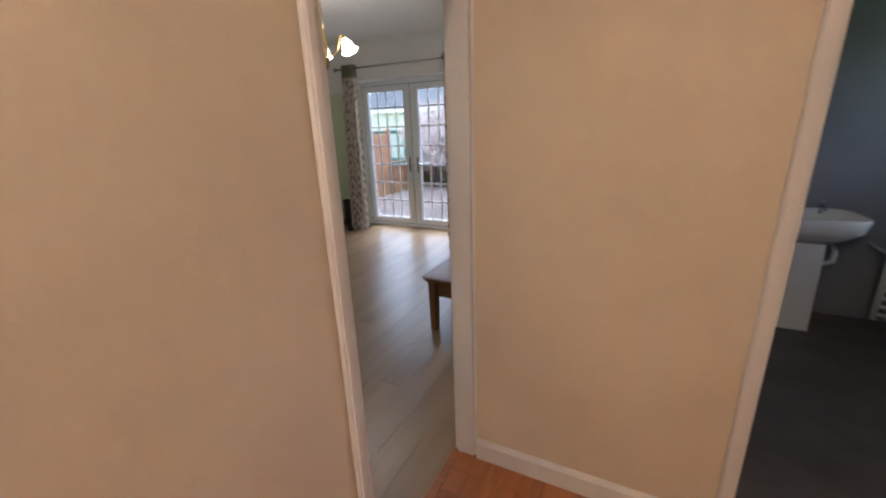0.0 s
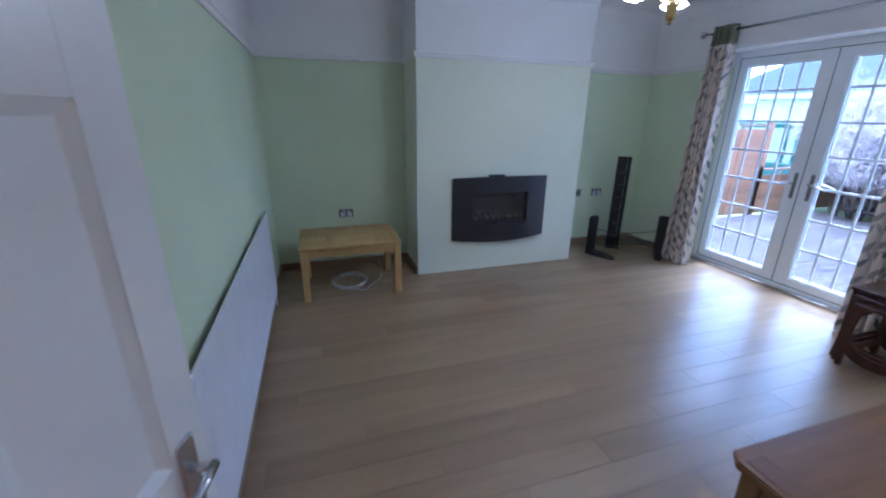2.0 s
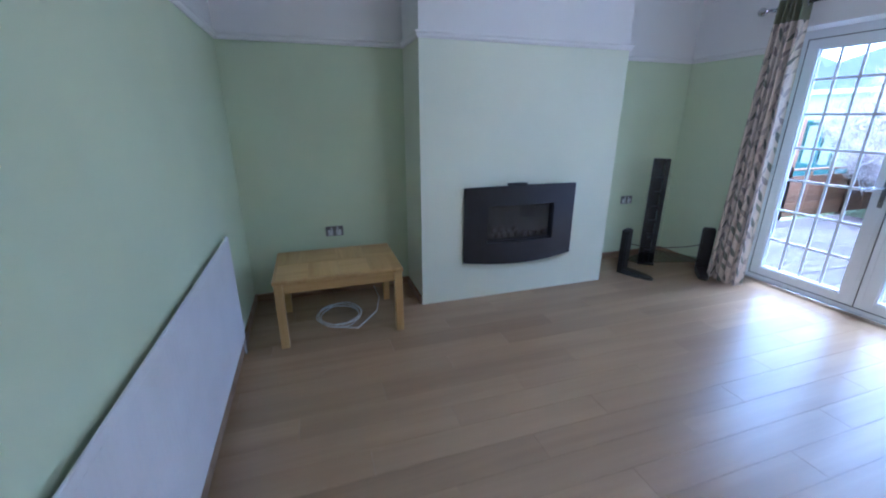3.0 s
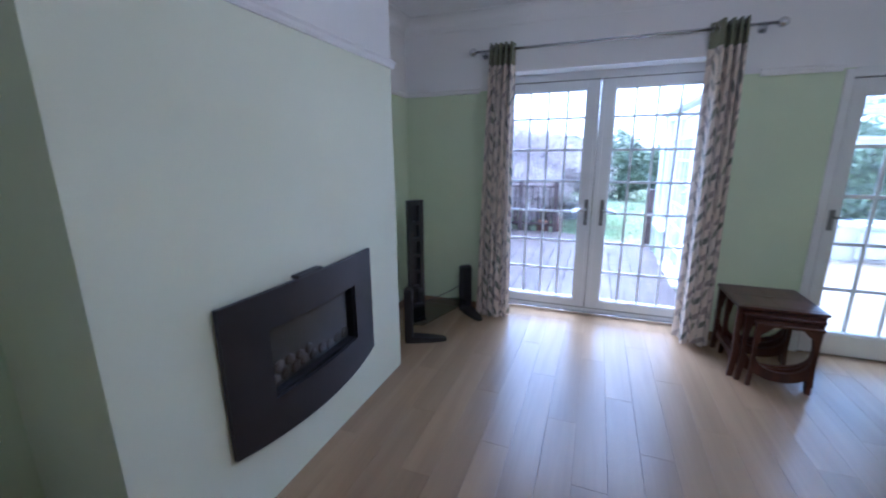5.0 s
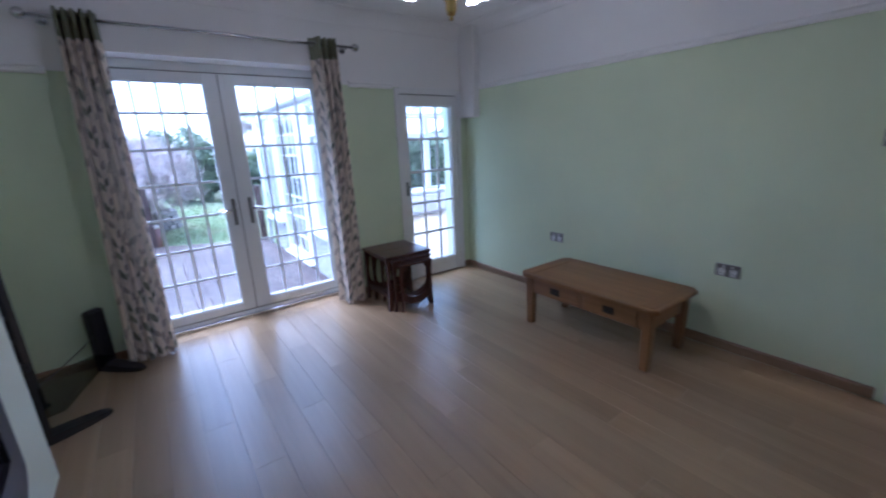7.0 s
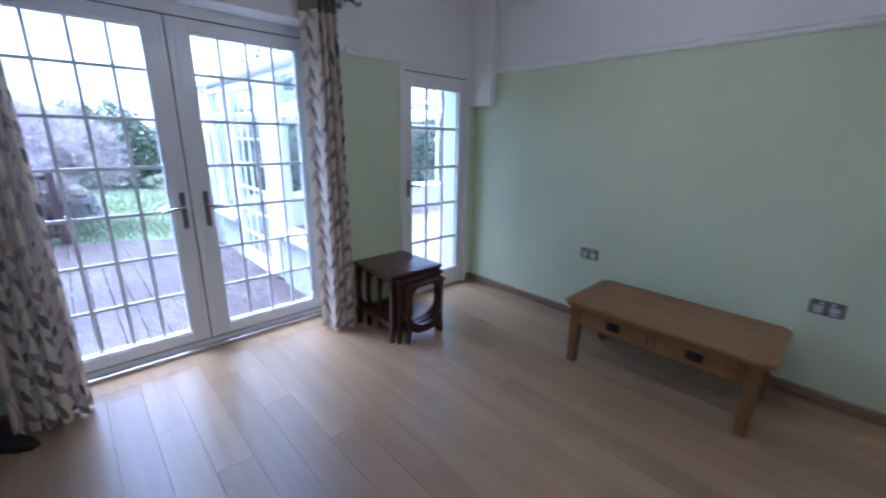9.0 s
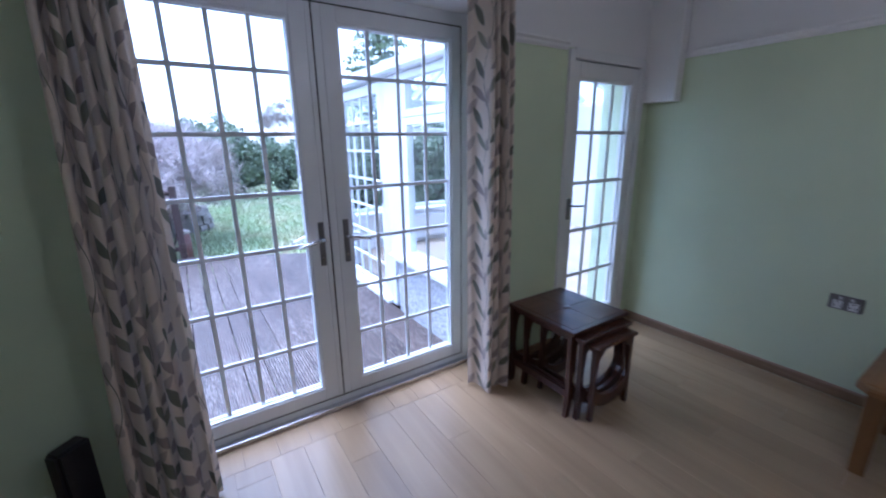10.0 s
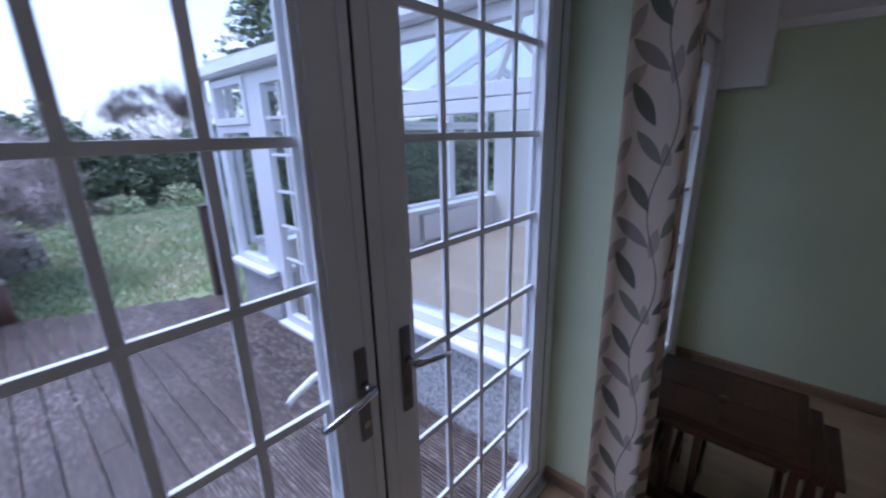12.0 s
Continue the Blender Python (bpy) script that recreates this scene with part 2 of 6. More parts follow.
M_BLADE = mat("grass_blade", (0.40, 0.475, 0.275), 0.7, vary=0.2, scale=1.2, bump=0.0, second=(0.55, 0.52, 0.35))
M_LEAF = mat("evergreen_leaf", (0.215, 0.26, 0.155), 0.5, vary=0.25, scale=2.0, bump=0.0, second=(0.095, 0.12, 0.078))
M_TWIG = mat("bare_twigs", (0.57, 0.485, 0.455), 0.85, vary=0.2, scale=5, bump=0.0)
M_TREE = mat("reddish_bare_branches", (0.20, 0.15, 0.14), 0.85, vary=0.2, scale=5, bump=0.0)
M_BARK = mat("bark", (0.10, 0.075, 0.06), 0.9, vary=0.2, scale=8, bump=0.5, bump_scale=30)
M_VINYL = mat("charcoal_vinyl", (0.125, 0.110, 0.105), 0.5, vary=0.1, scale=4, bump=0.05)
M_GREYTILE = mat("grey_tiles", (0.26, 0.27, 0.31), 0.4, vary=0.05, scale=2, bump=0.02)
M_CERAMIC = mat("white_ceramic", (0.82, 0.82, 0.80), 0.1, vary=0.01, bump=0.0)
M_CONSFLOOR = wood("conservatory_laminate", (0.50, 0.40, 0.29), (0.41, 0.315, 0.22), 0.30, axis=1, island=0.08)
M_POLY = pane_glass("roof_glazing", (0.83, 0.86, 0.87), 0.1)
M_STONE = mat("garden_stone", (0.30, 0.27, 0.25), 0.9, vary=0.15, scale=6, bump=0.4, bump_scale=30, island=0.15)


# ---------------------------------------------------------------- mesh helpers
def box(bm, x0, y0, z0, x1, y1, z1, bevel=0.0, mi=0):
    vs = [bm.verts.new(p) for p in ((x0, y0, z0), (x1, y0, z0), (x1, y1, z0), (x0, y1, z0), (x0, y0, z1), (x1, y0, z1), (x1, y1, z1), (x0, y1, z1))]
    fs = [bm.faces.new([vs[i] for i in q]) for q in ((3, 2, 1, 0), (4, 5, 6, 7), (0, 1, 5, 4), (1, 2, 6, 5), (2, 3, 7, 6), (3, 0, 4, 7))]
    for f in fs:
        f.material_index = mi
    if bevel:
        es = list({e for f in fs for e in f.edges})
        bmesh.ops.bevel(bm, geom=es, offset=bevel, segments=2, affect="EDGES", profile=0.5)
    return vs


def tube(bm, pts, r, seg=8, mi=0, cap=True):
    """A round bar along points; r is one radius or one for each point."""
    pts = [Vector(p) for p in pts]
    rs = r if isinstance(r, (list, tuple)) else [r] * len(pts)
    rings = []
    side = None
    for i, p in enumerate(pts):
        d = (pts[min(i + 1, len(pts) - 1)] - pts[max(i - 1, 0)]).normalized()
        if side is None:
            side = d.cross(Vector((0.31, 0.17, 0.93)))
            if side.length < 1e-3:
                side = d.cross(Vector((1, 0, 0)))
        side = (side - d * side.dot(d)).normalized()
        up = d.cross(side)
        rings.append([bm.verts.new(p + (side * math.cos(a) + up * math.sin(a)) * rs[i]) for a in (2 * math.pi * k / seg for k in range(seg))])
    for a, b in zip(rings, rings[1:]):
        for k in range(seg):
            f = bm.faces.new((a[k], a[(k + 1) % seg], b[(k + 1) % seg], b[k]))
            f.smooth = True
            f.material_index = mi
    if cap:
        for ring in (rings[0][::-1], rings[-1]):
            bm.faces.new(ring).material_index = mi


def lathe(bm, profile, seg=20, centre=(0, 0, 0), mi=0, wave=0.0, lobes=6, cap=False):
    """Turns (radius, height) pairs about the upright axis; wave ruffles the last ring."""
    cx, cy, cz = centre
    rings = []
    for i, (r, z) in enumerate(profile):
        w = wave * max(0.0, (i / (len(profile) - 1)) - 0.5) * 2
        rings.append([bm.verts.new((cx + r * (1 + w * math.cos(lobes * a)) * math.cos(a), cy + r * (1 + w * math.cos(lobes * a)) * math.sin(a), cz + z + r * 0.35 * w * math.cos(lobes * a)))
                      for a in (2 * math.pi * k / seg for k in range(seg))])
    for a, b in zip(rings, rings[1:]):
        for k in range(seg):
            f = bm.faces.new((a[k], a[(k + 1) % seg], b[(k + 1) % seg], b[k]))
            f.smooth = True
            f.material_index = mi
    if cap:
        bm.faces.new(rings[0][::-1]).material_index = mi
        bm.faces.new(rings[-1]).material_index = mi


def prism(bm, outline, axis, a0, a1, mi=0, smooth=False):
    """Pulls a closed outline along an axis; the outline's pairs are the other two axes in order."""
    def at(p, a):
        q = list(p)
        q.insert("xyz".index(axis), a)
        return bm.verts.new(q)
    r0 = [at(p, a0) for p in outline]
    r1 = [at(p, a1) for p in outline]
    n = len(outline)
    for k in range(n):
        f = bm.faces.new((r0[k], r0[(k + 1) % n], r1[(k + 1) % n], r1[k]))
        f.material_index = mi
        f.smooth = smooth
    bm.faces.new(r0[::-1]).material_index = mi
    bm.faces.new(r1).material_index = mi


def mesh_of(name, bm, materials):
    bmesh.ops.recalc_face_normals(bm, faces=bm.faces)
    me = bpy.data.meshes.new(name)
    bm.to_mesh(me)
    bm.free()
    for m in materials if isinstance(materials, (list, tuple)) else [materials]:
        me.materials.append(m)
    return me


def part(name, bm, material, parent, label=""):
    ob = new(name, mesh_of(name, bm, material))
    ob.parent = parent
    if label:
        ob["label"] = label
    return ob


def boxpart(name, parent, dims, material, bevel=0.003, label=""):
    bm = bmesh.new()
    box(bm, *dims, bevel)
    return part(name, bm, material, parent, label)


def thing(name, at, label, category, group="", kind="", rz=0.0):
    ob = new(name)
    ob.empty_display_size = 0.1
    ob.matrix_world = pose(*at, 0, 0, rz)
    return tagged(ob, label, category, group, kind)


def solid(name, bm, material, label, category, group="", kind=""):
    return tagged(new(name, mesh_of(name, bm, material)), label, category, group, kind)


def wall(name, axis, d0, d1, us, zs, holes, materials, mi_of, label, side_mi=None):
    """A wall between the planes d0 and d1 (axis x or y), over a grid of cuts us and zs; holes are (u0, u1, z0, z1)."""
    bm = bmesh.new()
    full = [[not any(h[0] - 1e-6 <= (us[i] + us[i + 1]) / 2 <= h[1] + 1e-6 and h[2] - 1e-6 <= (zs[j] + zs[j + 1]) / 2 <= h[3] + 1e-6 for h in holes)
             for j in range(len(zs) - 1)] for i in range(len(us) - 1)]
    cache = {}

    def v(d, u, z):
        k = (d, u, z)
        if k not in cache:
            cache[k] = bm.verts.new((d, u, z) if axis == "x" else (u, d, z))
        return cache[k]

    def q(pts, mi):
        bm.faces.new([v(*p) for p in pts]).material_index = mi
    for i in range(len(us) - 1):
        for j in range(len(zs) - 1):
            if not full[i][j]:
                continue
            u0, u1, z0, z1 = us[i], us[i + 1], zs[j], zs[j + 1]
            um, zm = (u0 + u1) / 2, (z0 + z1) / 2
            q([(d0, u0, z0), (d0, u1, z0), (d0, u1, z1), (d0, u0, z1)], mi_of(0, um, zm))
            q([(d1, u0, z0), (d1, u1, z0), (d1, u1, z1), (d1, u0, z1)], mi_of(1, um, zm))
            for di, dj, a, b in ((-1, 0, (u0, z0), (u0, z1)), (1, 0, (u1, z0), (u1, z1)), (0, -1, (u0, z0), (u1, z0)), (0, 1, (u0, z1), (u1, z1))):
                ii, jj = i + di, j + dj
                if 0 <= ii < len(full) and 0 <= jj < len(full[0]) and full[ii][jj]:
                    continue
                q([(d0, *a), (d1, *a), (d1, *b), (d0, *b)], mi_of(2, um, zm))
    return solid(name, bm, materials, label, "wall", kind="structure")


# ---------------------------------------------------------------- the plan, in metres
WX, EX = -4.72, -0.52          # west and east faces of the room
SY, NY = 0.735, 5.14           # south and north faces
CEIL, RAIL = 2.69, 2.06
HX = -0.442                    # hall face of the east wall
HN = 1.515                     # hall face of the hall's north wall
CBX, CB0, CB1 = -4.215, 2.09, 3.885   # chimney breast
PD0, PD1, PDH = -3.87, -2.07, 2.20    # patio opening
CD0, CD1, CDH = -1.45, -0.61, 2.052    # opening of the glazed door to the conservatory
DR0, DR1, DRH = 0.734, 1.525, 2.02    # doorway from the hall
NOUT = 5.47                    # outer face of the north wall
DECK = -0.10

band = lambda inside: (lambda side, u, z: (0 if z < RAIL else 1) if side == inside else (0 if side == 2 and z < RAIL else 1))
MW = [M_GREEN, M_WHITE, M_CREAM, M_RENDER]
wall("wall_north", "y", NY, NOUT, [WX - 0.3, PD0, PD1, CD0, CD1, EX, 4.0], [-0.25, -0.014, CDH, RAIL, PDH, CEIL + 0.15],
     [(PD0, PD1, -0.014, PDH), (CD0, CD1, -0.014, CDH)], MW,
     lambda s, u, z: 3 if s == 1 else ((0 if z < RAIL else 1) if s == 0 else (1 if z > 2.1 else 0)),
     "mint green wall with white band above the picture rail")
wall("wall_west", "x", WX - 0.28, WX, [SY - 0.3, SY, NY], [-0.25, RAIL, CEIL + 0.15], [], MW, band(1), "mint green wall with white band above the picture rail")
wall("wall_south", "y", SY - 0.25, SY, [WX, EX], [-0.25, RAIL, CEIL + 0.15], [], MW, band(1), "mint green wall behind the long radiator")
wall("wall_east", "x", EX, HX, [-1.4, DR0, DR1, NY], [-0.25, -0.03, DRH, RAIL, CEIL + 0.15], [(DR0, DR1, -0.03, DRH)], MW,
     lambda s, u, z: 2 if s == 1 else ((0 if z < RAIL else 1) if s == 0 else 1), "mint green wall with cream hall side and a doorway")

bm = bmesh.new()
zs_, mi_ = [(-0.02, RAIL, 0), (RAIL, CEIL, 1)], 0
for z0, z1, mi in zs_:
    box(bm, WX - 0.01, CB0, z0, CBX, CB1, z1, 0, mi)
solid("chimney_breast", bm, [M_PALE, M_WHITE], "pale mint chimney breast with white upper band", "chimney breast", kind="structure")

bm = bmesh.new()
box(bm, WX - 0.3, SY - 2.4, CEIL, 4.0, NOUT - 0.01, CEIL + 0.12)
solid("ceiling", bm, M_WHITE, "flat white painted ceiling", "ceiling", kind="structure")

# coving and picture rail: mitred rings round the room, following the chimney breast
RING = [(WX, SY), (EX, SY), (EX, NY), (WX, NY), (WX, CB1), (CBX, CB1), (CBX, CB0), (WX, CB0)]


def ring_trim(name, ring, profile, material, label, closed=True):
    """Sweeps (out, z) pairs along a plan outline whose inside lies to the left."""
    bm = bmesh.new()
    n = len(ring)
    rows = []
    for i in range(n):
        p0, p1, p2 = Vector(ring[i - 1]), Vector(ring[i]), Vector(ring[(i + 1) % n])
        d0, d1 = (p1 - p0).normalized(), (p2 - p1).normalized()
        if not closed and i == 0:
            d0 = d1
        if not closed and i == n - 1:
            d1 = d0
        n0, n1 = Vector((-d0.y, d0.x)), Vector((-d1.y, d1.x))
        m = (n0 + n1) / (1 + n0.dot(n1))
        rows.append([bm.verts.new((p1.x + m.x * o, p1.y + m.y * o, z)) for o, z in profile])
    k = len(profile)
    for i in range(n if closed else n - 1):
        a, b = rows[i], rows[(i + 1) % n]
        for j in range(k):
            bm.faces.new((a[j], b[j], b[(j + 1) % k], a[(j + 1) % k]))
    if not closed:
        bm.faces.new(rows[0])
        bm.faces.new(rows[-1][::-1])
    return solid(name, bm, material, label, "trim", kind="structure")


cove = [(-0.004, CEIL + 0.004), (0.12, CEIL + 0.004), (0.12, CEIL - 0.008)] + [(0.112 - 0.1 * math.sin(a), CEIL - 0.11 + 0.1 * math.cos(a)) for a in (math.pi / 2 * k / 6 for k in range(7))] + [(0.008, CEIL - 0.125), (-0.004, CEIL - 0.125)]
ring_trim("coving", RING, cove, M_WHITE, "white plaster coving round the ceiling")
rail_p = [(-0.003, RAIL - 0.02), (0.012, RAIL - 0.02), (0.02, RAIL - 0.008), (0.02, RAIL + 0.006), (0.03, RAIL + 0.018), (0.026, RAIL + 0.028), (-0.003, RAIL + 0.03)]
ring_trim("picture_rail", [(CD0 - 0.02, NY), (PD1 + 0.14, NY)][::1], rail_p, M_WHITE, "white painted picture rail", closed=False)
ring_trim("picture_rail", [(PD0 - 0.12, NY), (WX, NY), (WX, CB1), (CBX, CB1), (CBX, CB0), (WX, CB0), (WX, SY), (EX, SY), (EX, DR0 - 0.1)], rail_p, M_WHITE, "white painted picture rail", closed=False)
ring_trim("picture_rail", [(EX, DR1 + 0.1), (EX, 4.9)], rail_p, M_WHITE, "white painted picture rail", closed=False)
sk = [(-0.003, 0.0), (0.016, 0.0), (0.016, 0.058), (0.010, 0.068), (-0.003, 0.07)]
ring_trim("baseboard", [(PD0 - 0.01, NY), (WX, NY), (WX, CB1), (CBX - 0.02, CB1)], sk, M_SKIRT, "low oak skirting board", closed=False)
ring_trim("baseboard", [(CBX - 0.02, CB0), (WX, CB0), (WX, SY), (EX, SY), (EX, DR0 - 0.08)], sk, M_SKIRT, "low oak skirting board", closed=False)
ring_trim("baseboard", [(EX, DR1 + 0.08), (EX, NY), (CD1 + 0.005, NY)], sk, M_SKIRT, "low oak skirting board", closed=False)
ring_trim("baseboard", [(CD0 - 0.005, NY), (PD1, NY), (PD1, NY + 0.2)], sk, M_SKIRT, "low oak skirting board", closed=False)

bm = bmesh.new()
box(bm, -0.60, 4.90, 1.76, EX + 0.003, NY + 0.003, CEIL - 0.003, 0.004)
solid("pipe_boxing", bm, M_WHITE, "white painted boxing in the corner", "boxing", kind="structure")

# floors: a dark base below the boards
bm = bmesh.new()
box(bm, WX - 0.1, SY - 0.1, -0.25, EX - 0.03, NY + 0.26, -0.012)
floor = solid("floor", bm, M_LAM_GAP, "oak laminate floor of staggered boards", "floor", kind="structure")

# ---------------------------------------------------------------- hall
bm = bmesh.new()
box(bm, EX - 0.03, -1.4, -0.25, 2.6, HN + 0.1, -0.012)
hall_floor = solid("hall_floor", bm, M_LAM_GAP, "orange varnished pine board floor", "floor", kind="structure")
BD0, BD1 = 0.547, 1.327
wall("hall_wall_north", "y", HN, HN + 0.11, [HX, BD0, BD1, 2.38], [-0.25, -0.014, 2.02, CEIL], [(BD0, BD1, -0.014, 2.02)], [M_CREAM, M_GREYTILE],
     lambda s, u, z: 1 if s == 1 else 0, "cream hall wall with a bathroom doorway")
wall("hall_wall_east", "x", 2.38, 2.5, [-1.4, HN], [-0.25, CEIL], [], [M_CREAM], lambda s, u, z: 0, "cream hall wall")
wall("hall_wall_south", "y", -1.5, -1.4, [HX - 0.1, 2.5], [-0.25, CEIL], [], [M_CREAM], lambda s, u, z: 0, "cream hall wall")
hs = [(-0.003, 0.0), (0.018, 0.0), (0.018, 0.085), (0.008, 0.10), (-0.003, 0.105)]
ring_trim("baseboard", [(BD0 - 0.06, HN), (HX + 0.02, HN)], hs, M_GLOSS, "white painted hall skirting", closed=False)
ring_trim("baseboard", [(HX, DR0 - 0.075), (HX, -1.4)], hs, M_GLOSS, "white painted hall skirting", closed=False)


def door_frame(name, axis, d0, d1, u0, u1, h, label, arch=0.068, lining=0.025, sides=(1, 1)):
    """Lining and architraves round a doorway in a wall between d0 and d1."""
    f = thing(name, (0, 0, 0), label, "door frame", kind="structure")

    def b(nm, du0, du1, uu0, uu1, z0, z1, bev=0.006):
        dims = (du0, uu0, z0, du1, uu1, z1) if axis == "x" else (uu0, du0, z0, uu1, du1, z1)
        boxpart(nm, f, dims, M_GLOSS, bev)
    b("lining", d0 - 0.004, d1 + 0.004, u0 - 0.002, u0 + lining, 0, h)
    b("lining", d0 - 0.004, d1 + 0.004, u1 - lining, u1 + 0.002, 0, h)
    b("lining", d0 - 0.004, d1 + 0.004, u0 + lining, u1 - lining, h - lining, h)
    for s, on in zip((0, 1), sides):
        if not on:
            continue
        p0, p1 = (d0 - 0.020, d0 - 0.004) if s == 0 else (d1 + 0.004, d1 + 0.020)
        q0, q1 = (d0 - 0.026, d0 - 0.020) if s == 0 else (d1 + 0.020, d1 + 0.026)
        b("architrave", p0, p1, u0 - arch + 0.012, u0 + 0.012, 0, h + arch)
        b("architrave", p0, p1, u1 - 0.012, u1 + arch - 0.012, 0, h + arch)
        b("architrave", p0, p1, u0 + 0.012, u1 - 0.012, h - 0.012, h + arch)
        b("architrave_bead", q0, q1, u0 - arch + 0.016, u0 - arch + 0.038, 0, h + arch - 0.01, 0.002)
        b("architrave_bead", q0, q1, u1 + arch - 0.038, u1 + arch - 0.016, 0, h + arch - 0.01, 0.002)
    return f


door_frame("door_frame_hall", "x", EX, HX, DR0, DR1, DRH, "white gloss painted door lining and architraves", arch=0.050)
bath_frame = door_frame("door_frame_bathroom", "y", HN, HN + 0.11, BD0, BD1, 2.02, "white gloss painted door lining of the bathroom", arch=0.042, sides=(1, 0))


def panel_door(name, hinge, rz, width, height, label, handle_side=1):
    """A six panel door leaf along +x from its hinge, with recessed panels and lever handles on both faces."""
    d = thing(name, hinge, label, "door", kind="structure", rz=rz)
    t = 0.035
    st = 0.095
    mid = (width - 0.10) / 2
    rows = [(0.20, 0.84), (1.0, 1.59), (1.70, height - 0.115)]
    cols = [(st, mid), (mid + 0.10, width - st)]
    bm = bmesh.new()
    for x0, x1 in ((0, st), (mid, mid + 0.10), (width - st, width)):
        box(bm, x0, 0, 0.008, x1, t, height)
    zr = [0.008] + [v for r in rows for v in r] + [height]
    for z0, z1 in zip(zr[0::2], zr[1::2]):
        for x0, x1 in cols:
            box(bm, x0 - 0.0005, 0.0004, z0, x1 + 0.0005, t - 0.0004, z1)
    part("leaf", bm, M_GLOSS, d)
    for z0, z1 in rows:
        for x0, x1 in cols:
            bm = bmesh.new()
            box(bm, x0 - 0.004, 0.012, z0 - 0.004, x1 + 0.004, t - 0.012, z1 + 0.004)
            for s, (ya, yb) in ((0, (0.0125, 0.001)), (1, (t - 0.0125, t - 0.001))):
                for (ax0, ax1, az0, az1, dx, dz) in ((x0, x0, z0, z1, 1, 0), (x1, x1, z0, z1, -1, 0), (x0, x1, z0, z0, 0, 1), (x0, x1, z1, z1, 0, -1)):
                    w = 0.022
                    if dx:
                        vs = [(ax0, yb, az0), (ax0, yb, az1), (ax0 + dx * w, ya, az1 - w), (ax0 + dx * w, ya, az0 + w)]
                    else:
                        vs = [(ax0, yb, az0), (ax1, yb, az0), (ax1 - w, ya, az0 + dz * w), (ax0 + w, ya, az0 + dz * w)]
                    bm.faces.new([bm.verts.new(p) for p in vs])
            part("panel", bm, M_GLOSS, d)
    for s in (0, 1):
        y0 = -0.0 if s == 0 else t
        sg = -1 if s == 0 else 1
        bm = bmesh.new()
        a, b = sorted((y0, y0 + sg * 0.008))
        box(bm, width - 0.085, a, 0.87, width - 0.04, b, 1.03, 0.003)
        plate = part("handle_plate", bm, M_CHROME, d, "brushed chrome back plate")
        bm = bmesh.new()
        tube(bm, [(width - 0.0625, y0, 0.968), (width - 0.0625, y0 + sg * 0.045, 0.968)], 0.009, 10)
        tube(bm, [(width - 0.056, y0 + sg * 0.045, 0.970), (width - 0.10, y0 + sg * 0.05, 0.970), (width - 0.165, y0 + sg * 0.046, 0.963), (width - 0.172, y0 + sg * 0.036, 0.961)], [0.009, 0.0085, 0.008, 0.007], 10)
        part("lever", bm, M_CHROME, plate, "brushed chrome lever")
    return d


panel_door("door_1", (EX - 0.02, DR0 + 0.02, 0.0), 180 - 14.3, 0.722, 1.985, "white six panel door standing open against the radiator wall")
panel_door("door_2", (2.36, 0.9, 0.0), 90, 0.76, 1.985, "closed white six panel door across the hall")

# ceiling lamp of the hall, above and behind the doorway
hl = thing("hall_ceiling_lamp", (0.15, -0.75, CEIL), "warm opal glass ceiling lamp in the hall", "lamp")
bm = bmesh.new()
lathe(bm, [(0.001, -0.002), (0.09, -0.002), (0.09, -0.02), (0.001, -0.02)], 20)
part("base", bm, M_WPLASTIC, hl)
bm = bmesh.new()
lathe(bm, [(0.13, -0.02), (0.14, -0.045), (0.11, -0.08), (0.06, -0.10), (0.001, -0.105)], 24)
M_HALLGLOW = glow("warm_opal_glass", (1.0, 0.75, 0.51), 21.5)
part("shade", bm, M_HALLGLOW, hl, "glowing opal glass shade")

# ---------------------------------------------------------------- bathroom seen through its doorway
bm = bmesh.new()
box(bm, BD0 - 0.4, HN + 0.1, -0.25, 2.6, 4.35, -0.004)
solid("bathroom_floor", bm, M_VINYL, "charcoal vinyl bathroom floor", "floor", kind="structure")
wall("bathroom_wall_north", "y", 3.995, 4.3, [0.2, 2.6], [-0.25, CEIL], [], [M_GREYTILE], lambda s, u, z: 0, "grey tiled bathroom wall")
# the hole in the east wall is unseen, added to let daylight in
wall("bathroom_wall_east", "x", 2.5, 2.6, [HN, 2.3, 3.3, 4.3], [-0.25, 1.1, 2.1, CEIL], [(2.3, 3.3, 1.1, 2.1)], [M_GREYTILE], lambda s, u, z: 0, "grey tiled bathroom wall")
wall("bathroom_wall_west", "x", 0.1, 0.2, [HN + 0.11, 4.3], [-0.25, CEIL], [], [M_GREYTILE], lambda s, u, z: 0, "grey tiled bathroom wall")

basin = thing("pedestal_basin", (1.25, 3.70, 0), "white ceramic basin on a pedestal with chrome taps", "basin")
bm = bmesh.new()
prism(bm, [(-0.10, 0.0), (0.10, 0.0), (0.085, 0.66), (-0.085, 0.66)], "y", -0.12, 0.08)
part("pedestal", bm, M_CERAMIC, basin)
bm = bmesh.new()
rings = []
for q, z in ((0.42, 0.66), (0.70, 0.70), (0.94, 0.76), (1.0, 0.84), (0.985, 0.855), (0.90, 0.853), (0.80, 0.82), (0.62, 0.75), (0.20, 0.73)):
    ring = []
    for m in range(36):
        c, d = math.cos(2 * math.pi * m / 36), math.sin(2 * math.pi * m / 36)
        ring.append(bm.verts.new((0.285 * q * math.copysign(abs(c) ** 0.45, c), (0.235 * math.copysign(abs(d) ** 0.5, d)) * q + 0.03 * (1 - q), z)))
    rings.append(ring)
